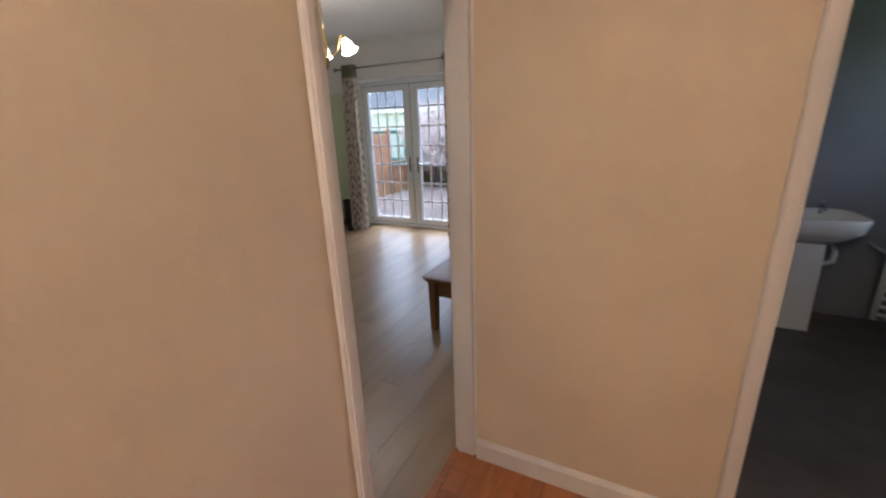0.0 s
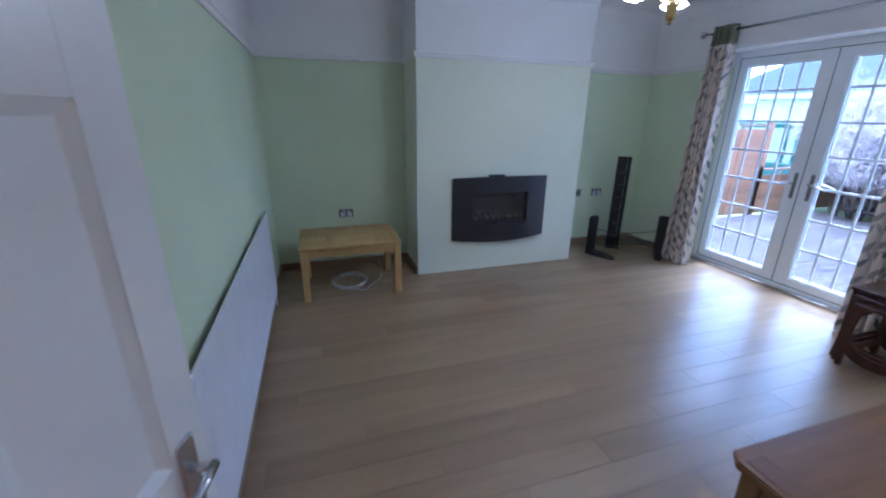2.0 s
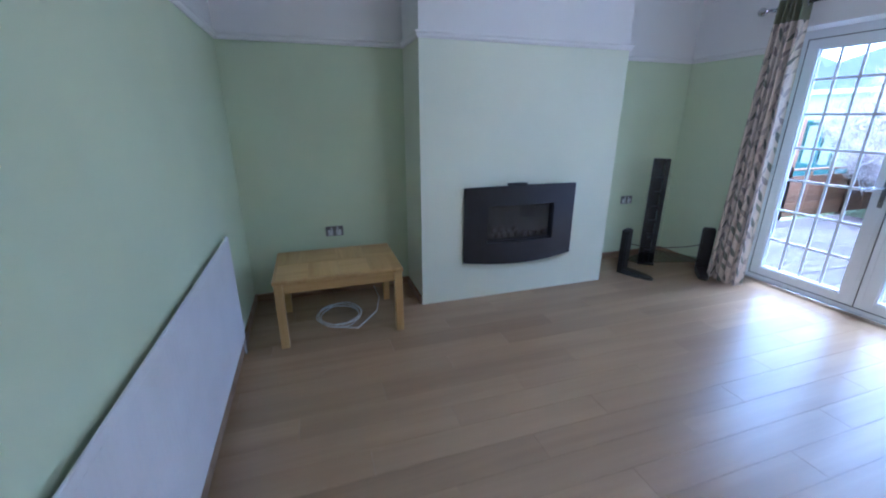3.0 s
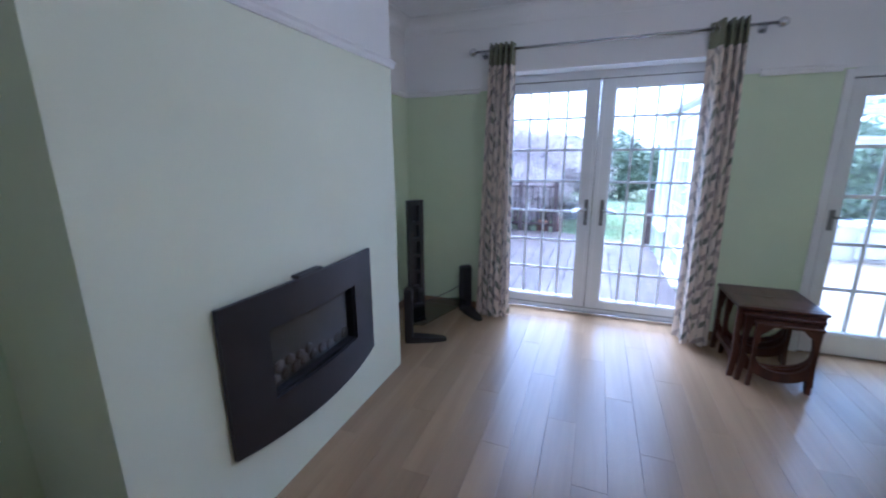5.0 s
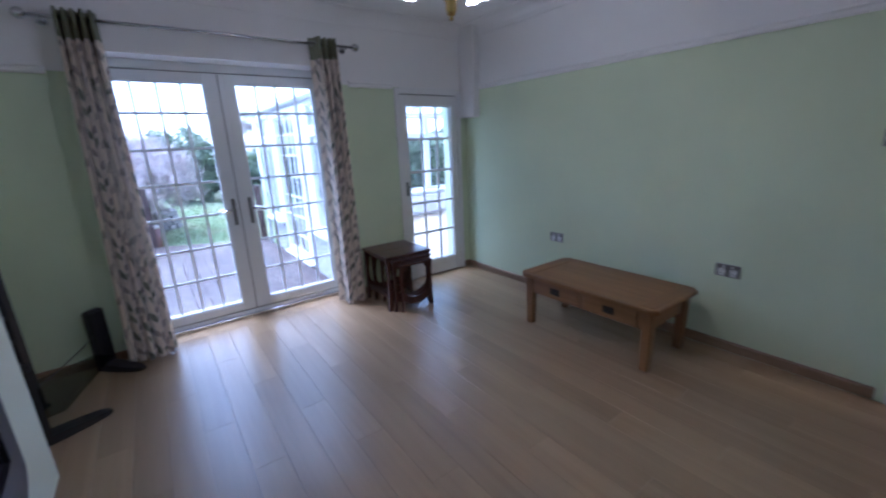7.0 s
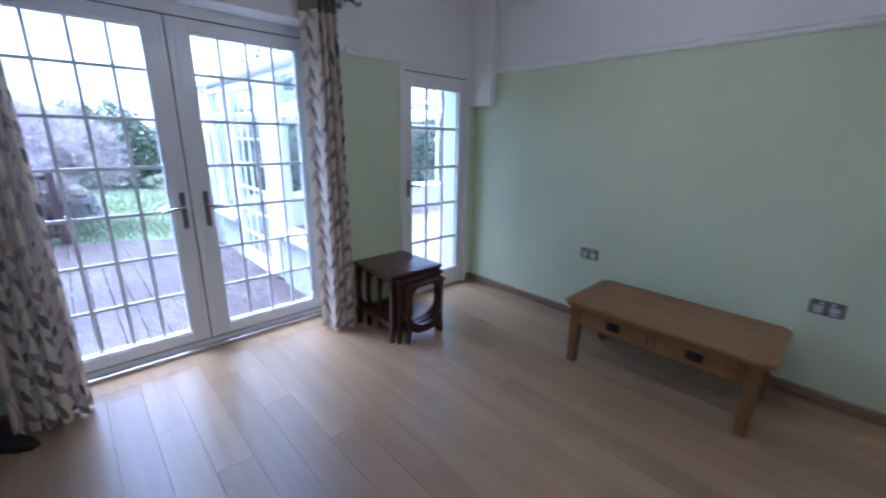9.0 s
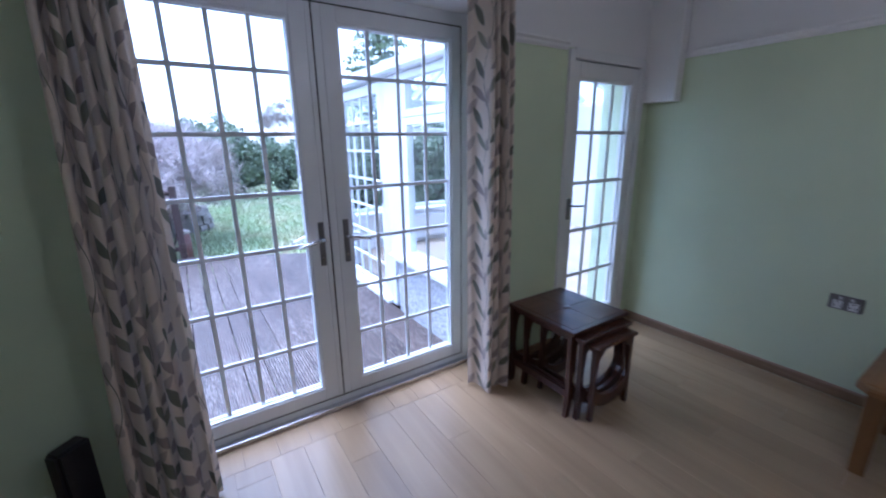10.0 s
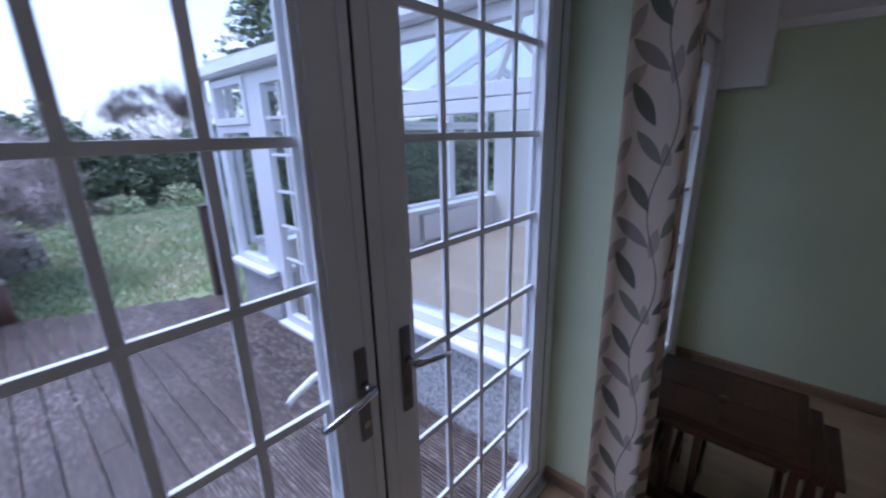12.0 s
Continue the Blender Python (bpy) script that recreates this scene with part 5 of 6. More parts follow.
DX0, DX1 = -5.7, -1.965
nb = int((DX1 - DX0) / DW)
for k in range(nb):
    xa = DX1 - (k + 1) * DW
    y1 = deck_far(xa + DW / 2)
    ys = [NOUT + 0.02, y1] if k % 3 else [NOUT + 0.02, NOUT + 0.02 + rd.uniform(1.6, 2.6), y1]
    for ya, yb in zip(ys, ys[1:]):
        bm = bmesh.new()
        top = []
        g = 7
        wv = DW - 0.009
        for i in range(g):
            u = wv * i / g
            top += [(u + 0.0006, -0.011), (u + wv / g * 0.40, -0.011), (u + wv / g * 0.45, 0.0), (u + wv / g * 0.99, 0.0)]
        prism(bm, [(0.0, -0.026)] + top + [(wv + 0.0002, -0.026)], "y", ya + 0.002, yb - 0.002)
        ob = part("deck_board", bm, M_DECK, deck)
        ob.location = (xa, 0, rd.uniform(-0.0015, 0.0015))
bm = bmesh.new()
for yy in (5.6, 6.6, 7.6, 8.6):
    box(bm, DX0, yy, GZ - DECK - 0.1, DX1, yy + 0.06, -0.027)
box(bm, DX0, 9.95, GZ - DECK - 0.1, -3.75, 9.99, -0.027)
part("joist", bm, M_STAINED, deck)


def railing(p0, p1, height, n, label):
    f = thing("deck_railing", (p0[0], p0[1], GZ), label, "railing")
    d = Vector((p1[0] - p0[0], p1[1] - p0[1]))
    for s in (0.0, 0.5, 1.0):
        x, y = d.x * s, d.y * s
        boxpart("post", f, (x - 0.045, y - 0.045, 0, x + 0.045, y + 0.045, height + 0.1), M_STAINED, 0.006)
    for z in (0.38, height):
        bm = bmesh.new()
        tube(bm, [(0, 0, z), (d.x, d.y, z)], 0.032, 4)
        part("rail", bm, M_STAINED, f)
    for k in range(1, n):
        if k == n // 2:
            continue
        x, y = d.x * k / n, d.y * k / n
        boxpart("picket", f, (x - 0.02, y - 0.035, 0.36, x + 0.02, y - 0.003, height - 0.01), M_STAINED, 0.003)
    return f


railing((-3.72, 10.16), (-5.2, 10.264), 1.20, 12, "dark stained timber railing at the edge of the decking")
pst = thing("gate_post", (-2.04, 9.31, GZ), "dark stained post at the corner of the decking", "post")
boxpart("shaft", pst, (-0.05, -0.05, 0, 0.05, 0.05, 1.22), M_STAINED, 0.006)
boxpart("cap", pst, (-0.058, -0.058, 1.22, 0.058, 0.058, 1.245), M_STAINED, 0.006)


def fence_panel(at, rz, length, height, label):
    f = thing("fence_panel", at, label, "fence", group="orange timber garden fence", rz=rz)
    for s in (0, 1):
        boxpart("post", f, (s * length - 0.05, -0.05, 0, s * length + 0.05, 0.05, height + 0.08), M_FENCE, 0.006)
    k = 0
    z = 0.08
    while z + 0.12 < height:
        bm = bmesh.new()
        box(bm, 0.05, -0.012, z, length - 0.05, 0.008, z + 0.145, 0.003)
        for v in bm.verts:
            v.co.y -= (v.co.z - z) * 0.08
        part("board", bm, M_FENCE, f)
        z += 0.125
    boxpart("capping", f, (0.05, -0.03, height, length - 0.05, 0.03, height + 0.03), M_FENCE, 0.004)
    for xx in (length * 0.33, length * 0.67):
        boxpart("batten", f, (xx - 0.02, -0.03, 0.08, xx + 0.02, -0.0185, height - 0.02), M_FENCE, 0.002)
    return f


for k in range(2):
    fence_panel((-6.2, 5.3 + 2.1 * k, GZ), 90, 2.1, 1.78, "tall orange stained timber fence panel")
for k in range(3):
    fence_panel((-6.2, 9.5 + 1.8 * k, GZ), 90, 1.8, 0.95, "low orange stained timber fence panel")
for k in range(6):
    fence_panel((-6.6 + 0.02 * k, 14.95 + 1.8 * k, GZ), 90, 1.8, 1.5, "weathered timber fence panel at the lawn's edge")


# ---------------------------------------------------------------- plants
def shrub(name, at, rx, ry, height, leaves, size, material, label, category, seed, stems=7, holes=0.25):
    """Stems under an uneven crown of many small leaves, with gaps."""
    s = thing(name, at, label, category)
    r = random.Random(seed)
    rg = np.random.default_rng(seed)
    bm = bmesh.new()
    tips = []
    for k in range(stems):
        a, q = r.uniform(0, 6.28), r.uniform(0.2, 0.85)
        tip = (rx * q * math.cos(a), ry * q * math.sin(a), height * r.uniform(0.6, 0.95))
        tips.append(tip)
        mid = (tip[0] * 0.4, tip[1] * 0.4, tip[2] * 0.5)
        tube(bm, [(tip[0] * 0.1, tip[1] * 0.1, -0.1), mid, tip], [0.035, 0.02, 0.008], 6)
    part("stems", bm, M_BARK, s)
    pts = []
    while len(pts) < leaves:
        p = rg.uniform(-1, 1, (leaves, 3))
        p[:, 2] = (p[:, 2] + 1) / 2
        rad = np.sqrt(p[:, 0] ** 2 + p[:, 1] ** 2 + (np.maximum(p[:, 2] - 0.45, 0) / 0.55) ** 2)
        for q, d in zip(p, rad):
            v = Vector((q[0] * rx * 1.4 + seed, q[1] * ry * 1.4, q[2] * height * 1.4))
            edge = 0.82 + 0.35 * noise.noise(v)
            if d < edge and d > edge - 0.5 and noise.noise(v * 2.3) > -holes:
                pts.append((q[0] * rx, q[1] * ry, q[2] * height))
            if len(pts) >= leaves:
                break
    quads_object("crown", leaf_quads(np.array(pts), size, rg), material, s)
    return s


for k, (x, y, rx, ry, hh) in enumerate([(-4.6, 19.5, 1.7, 1.2, 2.7), (-2.5, 19.4, 1.8, 1.3, 3.05), (-0.7, 19.8, 1.6, 1.2, 2.45), (0.9, 19.9, 1.6, 1.2, 2.35), (2.6, 20.0, 1.7, 1.2, 2.5), (-7.2, 20.5, 1.9, 1.2, 2.4), (4.6, 20.2, 1.8, 1.2, 2.7)]):
    shrub("shrub", (x, y, GZ), rx, ry, hh, 8000, 0.075, M_LEAF, "dense dark evergreen shrub at the end of the lawn", "shrub", 20 + k)
for k, (x, y, rx, ry, hh) in enumerate([(0.6, 12.6, 1.5, 0.7, 2.3), (2.6, 12.5, 1.6, 0.7, 2.6), (4.6, 12.2, 1.6, 0.8, 2.7), (5.2, 8.5, 0.9, 2.6, 2.8), (5.1, 10.9, 1.0, 1.7, 2.8), (5.0, 6.4, 0.9, 1.8, 2.7)]):
    shrub("hedge", (x, y, GZ), rx, ry, hh, 13000, 0.085, M_LEAF, "tall dark hedge close behind the conservatory", "hedge", 40 + k, holes=0.6)
for k, (x, y, r_, hh) in enumerate([(-3.95, 13.9, 0.62, 0.85), (-3.6, 16.2, 0.5, 0.55), (-1.2, 18.2, 0.6, 0.6), (0.3, 18.5, 0.7, 0.7)]):
    shrub("low_plant", (x, y, GZ), r_, r_, hh, 700, 0.06, M_BLADE, "low tufted plant beside the lawn", "plant", 60 + k, stems=3)


def bare_tree(name, at, height, spread, material, seed, depth, label, category, trunk=0.06, first=3, spray=5, twig=1.0):
    """Branches that fork again and again, in one mesh of tapering bars."""
    t = thing(name, at, label, category)
    r = random.Random(seed)
    bm_t, bm_b = bmesh.new(), bmesh.new()
    tips = []

    def grow(p, d, ln, rad, lev):
        pts = [p]
        rads = [rad]
        for i in range(3):
            d = (d + Vector((r.uniform(-1, 1), r.uniform(-1, 1), r.uniform(-0.5, 0.8))) * 0.16).normalized()
            p = p + d * ln / 3
            pts.append(p)
            rads.append(rad * (1 - 0.13 * (i + 1)))
        tube(bm_t if lev == 0 else bm_b, pts, rads, 7 if lev < 2 else 3, cap=lev < 2)
        if lev >= depth - 1:
            tips.append(p)
        if lev < depth:
            for _ in range(r.choice((2, 3, 3))):
                nd = (d + Vector((r.uniform(-1, 1), r.uniform(-1, 1), r.uniform(-0.35, 0.7))) * spread).normalized()
                grow(p if r.random() < 0.7 else pts[2], nd, ln * r.uniform(0.62, 0.82), rads[-1] * 0.82, lev + 1)
    for k in range(first):
        a = 6.28 * k / first
        grow(Vector((0.05 * math.cos(a), 0.05 * math.sin(a), -0.1)), Vector((0.35 * math.cos(a) * (first > 1), 0.35 * math.sin(a) * (first > 1), 1)).normalized(), height * 0.36, trunk, 0)
    part("trunk", bm_t, M_BARK, t)
    part("branches", bm_b, material, t)
    # sprays of fine twigs at the branch ends
    rg = np.random.default_rng(seed)
    p = np.repeat(np.array([tuple(q) for q in tips]), spray, axis=0)
    p = p + rg.normal(0, 0.05 * twig, p.shape)
    a = rg.normal(size=p.shape) + np.array((0, 0, 0.7))
    a /= np.linalg.norm(a, axis=1)[:, None]
    b = np.cross(a, rg.normal(size=p.shape))
    b /= np.linalg.norm(b, axis=1)[:, None]
    ln = 0.22 * twig * rg.uniform(0.4, 1.2, len(p))[:, None]
    wd = 0.0045 * twig
    quads_object("twigs", np.stack([p - b * wd, p + b * wd, p + a * ln + b * wd * 0.3, p + a * ln - b * wd * 0.3], 1), material, t)
    return t


bare_tree("bare_tree", (2.75, 25.0, GZ), 3.9, 0.62, M_TREE, 8, 6, "leafless tree with fine twigs beyond the hedge", "tree", 0.08, 3, 6, 1.3)
for k, (x, y, hh) in enumerate([(-4.7, 11.9, 2.2), (-5.7, 12.3, 2.4), (-4.3, 13.0, 2.3), (-5.2, 13.4, 2.5), (-6.2, 13.6, 2.5), (-4.4, 14.2, 2.2), (-3.95, 12.2, 1.9), (-4.5, 10.95, 1.5), (-5.3, 11.1, 1.7)]):
    bare_tree("bare_shrub", (x, y, GZ), hh, 0.95, M_TWIG, 30 + k, 5, "leafless twiggy shrub behind the railing", "shrub", 0.018, 8, 9, 1.2)


def conifer(at, height, r0, seed):
    c = thing("conifer", at, "tall dark conifer rising behind the conservatory roof", "tree")
    rg = np.random.default_rng(seed)
    bm = bmesh.new()
    tube(bm, [(0, 0, -0.2), (0.05, 0, height * 0.5), (0, 0, height)], [0.2, 0.11, 0.02], 8)
    part("trunk", bm, M_BARK, c)
    pts = []
    for k in range(110):
        z = height * (0.12 + 0.88 * k / 110)
        L = r0 * (1.05 - z / height) * rg.uniform(0.7, 1.15)
        a = k * 2.4 + rg.uniform(-0.3, 0.3)
        for _ in range(60):
            s = rg.uniform(0.15, 1) * L
            side = rg.normal(0, 0.10 + 0.12 * s)
            pts.append((math.cos(a) * s - math.sin(a) * side, math.sin(a) * s + math.cos(a) * side, z - 0.22 * s + rg.normal(0, 0.07)))
    quads_object("crown", leaf_quads(np.array(pts), 0.11, rg, 0.4), M_LEAF, c)
    return c


conifer((4.7, 21.0, GZ), 8.9, 4.0, 6)

# round dry stone bed beside the lawn
rd2 = random.Random(77)
bed = thing("stone_bed", (-3.95, 13.9, GZ), "round raised bed of stacked weathered stones", "stone bed")
for c_ in range(5):
    a_ = rd2.uniform(0, 0.4)
    z_ = -0.04 + 0.105 * c_
    while a_ < 6.15:
        w_ = rd2.uniform(0.22, 0.42)
        bm = bmesh.new()
        r0, r1, h_ = 0.68 + rd2.uniform(-0.02, 0.02), 0.88 - 0.012 * c_ + rd2.uniform(-0.035, 0.03), 0.098 + rd2.uniform(-0.012, 0.004)
        ring_ = [[bm.verts.new((r * math.cos(t_) + rd2.uniform(-0.008, 0.008), r * math.sin(t_), z + rd2.uniform(-0.006, 0.006))) for r, z in ((r0, z_), (r1, z_), (r1 - 0.012, z_ + h_), (r0, z_ + h_))] for t_ in (a_, a_ + w_ / 2, a_ + w_ - 0.02)]
        for p_, q_ in zip(ring_, ring_[1:]):
            for k in range(4):
                bm.faces.new((p_[k], q_[k], q_[(k + 1) % 4], p_[(k + 1) % 4]))
        bm.faces.new(ring_[0])
        bm.faces.new(ring_[-1][::-1])
        part("stone", bm, M_STONE, bed)
        a_ += w_
bm = bmesh.new()
lathe(bm, [(0.70, 0.0), (0.70, 0.40), (0.4, 0.44), (0.001, 0.45)], 24)
part("soil", bm, M_BARK, bed, "dark soil")
stump = thing("timber_bollard", (-3.685, 10.72, GZ), "short dark red timber bollard with a pale worn top", "bollard")
bm = bmesh.new()
lathe(bm, [(0.001, -0.1), (0.090, -0.1), (0.088, 0.50), (0.001, 0.50)], 20)
part("shaft", bm, M_STAINRED, stump)
bm = bmesh.new()
lathe(bm, [(0.001, 0.501), (0.089, 0.501), (0.090, 0.545), (0.082, 0.556), (0.001, 0.558)], 20)
part("top", bm, M_PALEWOOD, stump, "pale weathered top")
crate = thing("wooden_box", (-4.02, 10.62, GZ), "small brown wooden box behind the railing", "box")
for dims in ((-0.13, -0.10, 0.02, 0.13, -0.08, 0.36), (-0.13, 0.08, 0.02, 0.13, 0.10, 0.36), (-0.13, -0.079, 0.02, -0.11, 0.079, 0.36), (0.11, -0.079, 0.02, 0.13, 0.079, 0.36)):
    boxpart("side", crate, dims, M_STAINRED, 0.004)
boxpart("lid", crate, (-0.15, -0.12, 0.362, 0.15, 0.12, 0.39), M_FENCE, 0.004, "paler lid")


# ---------------------------------------------------------------- neighbouring bungalows
def bungalow(at, wx, wy, eave, ridge, label, windows):
    b = thing("house", at, label, "house")
    bm = bmesh.new()
    box(bm, 0, 0, 0, wx, wy, eave)
    part("wall", bm, M_RENDER, b)
    o = 0.45
    inset = min(wx, wy) / 2
    bm = bmesh.new()
    base = [bm.verts.new(p) for p in ((-o, -o, eave - 0.02), (wx + o, -o, eave - 0.02), (wx + o, wy + o, eave - 0.02), (-o, wy + o, eave - 0.02))]
    if wx > wy:
        r0, r1 = bm.verts.new((inset, wy / 2, ridge)), bm.verts.new((wx - inset, wy / 2, ridge))
        for q in ((base[0], base[1], r1, r0), (base[1], base[2], r1), (base[2], base[3], r0, r1), (base[3], base[0], r0)):
            bm.faces.new(q)
    else:
        r0, r1 = bm.verts.new((wx / 2, inset, ridge)), bm.verts.new((wx / 2, wy - inset + 0.01, ridge))
        for q in ((base[0], base[1], r0), (base[1], base[2], r1, r0), (base[2], base[3], r1), (base[3], base[0], r0, r1)):
            bm.faces.new(q)
    bm.faces.new(base[::-1])
    roof = part("roof", bm, M_SLATE, b)
    bm = bmesh.new()
    for dims in ((-o - 0.06, -o - 0.07, wx + o + 0.06, -o), (-o - 0.06, wy + o, wx + o + 0.06, wy + o + 0.07)):
        box(bm, dims[0], dims[1], eave - 0.14, dims[2], dims[3], eave + 0.02)
    part("gutter", bm, M_UPVC, roof)
    for (x0, x1, z0, z1) in windows:
        bm = bmesh.new()
        for dims in ((x0, z0, x0 + 0.07, z1), (x1 - 0.07, z0, x1, z1), (x0 + 0.07, z1 - 0.07, x1 - 0.07, z1), (x0 + 0.07, z0, x1 - 0.07, z0 + 0.07), ((x0 + x1) / 2 - 0.03, z0 + 0.07, (x0 + x1) / 2 + 0.03, z1 - 0.07)):
            box(bm, dims[0], -0.04, dims[1], dims[2], 0.02, dims[3])
        wdw = part("window", bm, M_UPVC, b)
        boxpart("pane", wdw, (x0 + 0.06, -0.015, z0 + 0.06, x1 - 0.06, -0.005, z1 - 0.06), M_BLACKGLOSS, 0.0, "dark window glass")
    return b


bungalow((-14.3, 20.0, GZ), 7.5, 7.0, 2.83, 5.05, "cream rendered bungalow with hipped grey slate roof", [(4.6, 6.2, 1.0, 2.3)])
bungalow((-23.5, 27.0, GZ), 8.0, 7.0, 2.9, 5.4, "distant rendered bungalow with grey slate roof", [(1.0, 2.6, 1.0, 2.3)])
bungalow((-12.5, 78.0, GZ), 9.0, 7.0, 2.9, 5.2, "far bungalow beyond the gardens", [(1.0, 2.6, 1.0, 2.3), (5.0, 6.6, 1.0, 2.3)])

# small green glazed shed beyond the low fence
gh = thing("greenhouse", (-8.75, 12.2, GZ), "small teal painted greenhouse beyond the fence", "greenhouse")
M_TEAL = mat("faded_teal_paint", (0.05, 0.135, 0.135), 0.6, vary=0.15, scale=3)
bm = bmesh.new()
for xx in (0.0, 0.7, 1.4, 2.1):
    box(bm, xx - 0.03, -0.03, 0, xx + 0.03, 0.03, 1.74)
    box(bm, xx - 0.03, 1.77, 0, xx + 0.03, 1.83, 1.74)
for zz in (0.0, 0.8, 1.69):
    box(bm, -0.03, -0.025, zz, 2.13, 0.025, zz + 0.06)
    box(bm, 2.075, 0.03, zz, 2.125, 1.77, zz + 0.06)
part("frame", bm, M_TEAL, gh)
bm = bmesh.new()
box(bm, 0.0, -0.004, 0.05, 2.1, 0.004, 0.8)
box(bm, 2.096, 0.0, 0.05, 2.104, 1.8, 0.8)
part("panel", bm, M_TEAL, gh)
bm = bmesh.new()
box(bm, 0.0, -0.004, 0.86, 2.1, 0.004, 1.69)
box(bm, 2.096, 0.0, 0.86, 2.104, 1.8, 1.69)
part("pane", bm, M_POLY, gh)
bm = bmesh.new()
box(bm, -0.10, -0.10, 1.75, 2.20, 1.90, 1.81, 0.01)
part("roof", bm, M_TEAL, gh)

# ---------------------------------------------------------------- conservatory
CW = -1.95
cons = thing("conservatory", (0, 0, 0), "white upvc conservatory on a pebble dashed plinth", "conservatory")


def plate_x(name, y0, y1, z0, z1, x0=CW, x1=CW + 0.07, material=M_UPVC, bev=0.004, parent=None):
    return boxpart(name, parent or cons, (x0, y0, z0, x1, y1, z1), material, bev)


def frame_x(name, y0, y1, z0, z1, x=CW, w=0.06, cols=1, zbars=(), bar=0.02, opening=False, parent=None):
    """A glazed frame in a wall that faces x; y0..z1 is its outside."""
    bm = bmesh.new()
    o = -0.018 if opening else 0.0
    for a, b, c, d in ((y0, z0, y0 + w, z1), (y1 - w, z0, y1, z1), (y0 + w, z1 - w, y1 - w, z1), (y0 + w, z0, y1 - w, z0 + w)):
        box(bm, x + o, a, b, x + 0.065, c, d, 0.004)
    fr = part(name, bm, M_UPVC, parent or cons)
    bm = bmesh.new()
    box(bm, x + 0.028, y0 + w - 0.003, z0 + w - 0.003, x + 0.036, y1 - w + 0.003, z1 - w + 0.003)
    g = part("pane", bm, M_GLASS, fr, "clear glass")
    g.visible_shadow = False
    for k in range(1, cols):
        yc = y0 + w + (y1 - y0 - 2 * w) * k / cols
        boxpart("bar", fr, (x + 0.020, yc - bar / 2, z0 + w, x + 0.044, yc + bar / 2, z1 - w), M_UPVC, 0.003)
    for zc in zbars:
        boxpart("bar", fr, (x + 0.0195, y0 + w, zc - bar / 2, x + 0.0445, y1 - w, zc + bar / 2), M_UPVC, 0.003)
    return fr


def frame_y(name, x0, x1, z0, z1, y, w=0.05):
    bm = bmesh.new()
    for a, b, c, d in ((x0, z0, x0 + w, z1), (x1 - w, z0, x1, z1), (x0 + w, z1 - w, x1 - w, z1), (x0 + w, z0, x1 - w, z0 + w)):
        box(bm, a, y - 0.03, b, c, y + 0.03, d, 0.004)
    fr = part(name, bm, M_UPVC, cons)
    bm = bmesh.new()
    box(bm, x0 + w - 0.003, y - 0.004, z0 + w - 0.003, x1 - w + 0.003, y + 0.004, z1 - w + 0.003)
    g = part("pane", bm, M_GLASS, fr, "clear glass")
    g.visible_shadow = False
    return fr


CE, CN = 2.55, 8.85
boxpart("plinth", cons, (CW + 0.01, NOUT + 0.002, -0.34, CW + 0.20, 6.66, 0.42), M_PEBBLE, 0.004, "grey pebble dashed plinth")
boxpart("plinth", cons, (CW + 0.01, 8.10, -0.34, CW + 0.20, CN, 0.345), M_PEBBLE, 0.004, "grey pebble dashed plinth")
boxpart("plinth", cons, (CW + 0.20, CN - 0.2, -0.34, CE, CN, 0.47), M_WHITE, 0.004, "white painted dwarf wall")
boxpart("party_wall", cons, (CE - 0.2, NOUT + 0.002, -0.34, CE, CN - 0.2, 2.06), M_WHITE, 0.004, "plain white painted wall")
boxpart("sill", cons, (CW - 0.075, NOUT + 0.004, 0.425, CW + 0.21, 6.70, 0.475), M_UPVC, 0.012)
boxpart("sill", cons, (CW - 0.075, 8.05, 0.35, CW + 0.21, CN + 0.06, 0.40), M_UPVC, 0.012)
boxpart("sill", cons, (CW + 0.22, CN - 0.25, 0.475, CE + 0.05, CN + 0.06, 0.52), M_UPVC, 0.012)
plate_x("corner_post", 6.44, 6.80, 0.477, 2.06)
plate_x("corner_post", 6.705, 6.80, -0.10, 0.476)
frame_x("window", NOUT + 0.03, 6.44, 0.48, 1.70)
frame_x("top_light", NOUT + 0.03, 6.44, 1.705, 2.06)
DBARS = [0.26, 0.55, 0.84, 1.13, 1.42, 1.70]
door = frame_x("door", 6.86, 7.98, -0.06, 2.04, cols=4, zbars=DBARS, bar=0.022, w=0.09)
boxpart("threshold", cons, (CW - 0.05, 6.80, -0.098, CW + 0.12, 8.05, -0.062), M_UPVC, 0.008)
plate_x("corner_post", 6.805, 6.857, -0.06, 2.06)
plate_x("corner_post", 7.983, 8.14, 0.402, 2.06)
frame_x("window", 8.14, 8.80, 0.405, 1.66)
frame_x("top_light", 8.14, 8.80, 1.665, 2.04, opening=True)
plate_x("corner_post", 8.805, CN + 0.02, 0.405, 2.06, CW, CW + 0.09)
bm = bmesh.new()
box(bm, CW - 0.012, 6.90, 0.92, CW - 0.001, 6.93, 1.14, 0.002)
tube(bm, [(CW - 0.01, 6.915, 1.06), (CW - 0.05, 6.915, 1.06), (CW - 0.05, 7.03, 1.05)], 0.008, 8)
part("door_handle", bm, M_CHROME, door, "chrome lever handle")
xs = [CW + 0.1, -0.95, 0.22, 1.38, CE - 0.2]
for a, b in zip(xs, xs[1:]):
    frame_y("window", a + 0.01, b - 0.01, 0.522, 1.66, CN - 0.05)
    frame_y("top_light", a + 0.01, b - 0.01, 1.665, 2.05, CN - 0.05)
boxpart("eaves_beam", cons, (CW - 0.02, NOUT + 0.002, 2.062, CW + 0.09, CN + 0.02, 2.12), M_UPVC, 0.006)
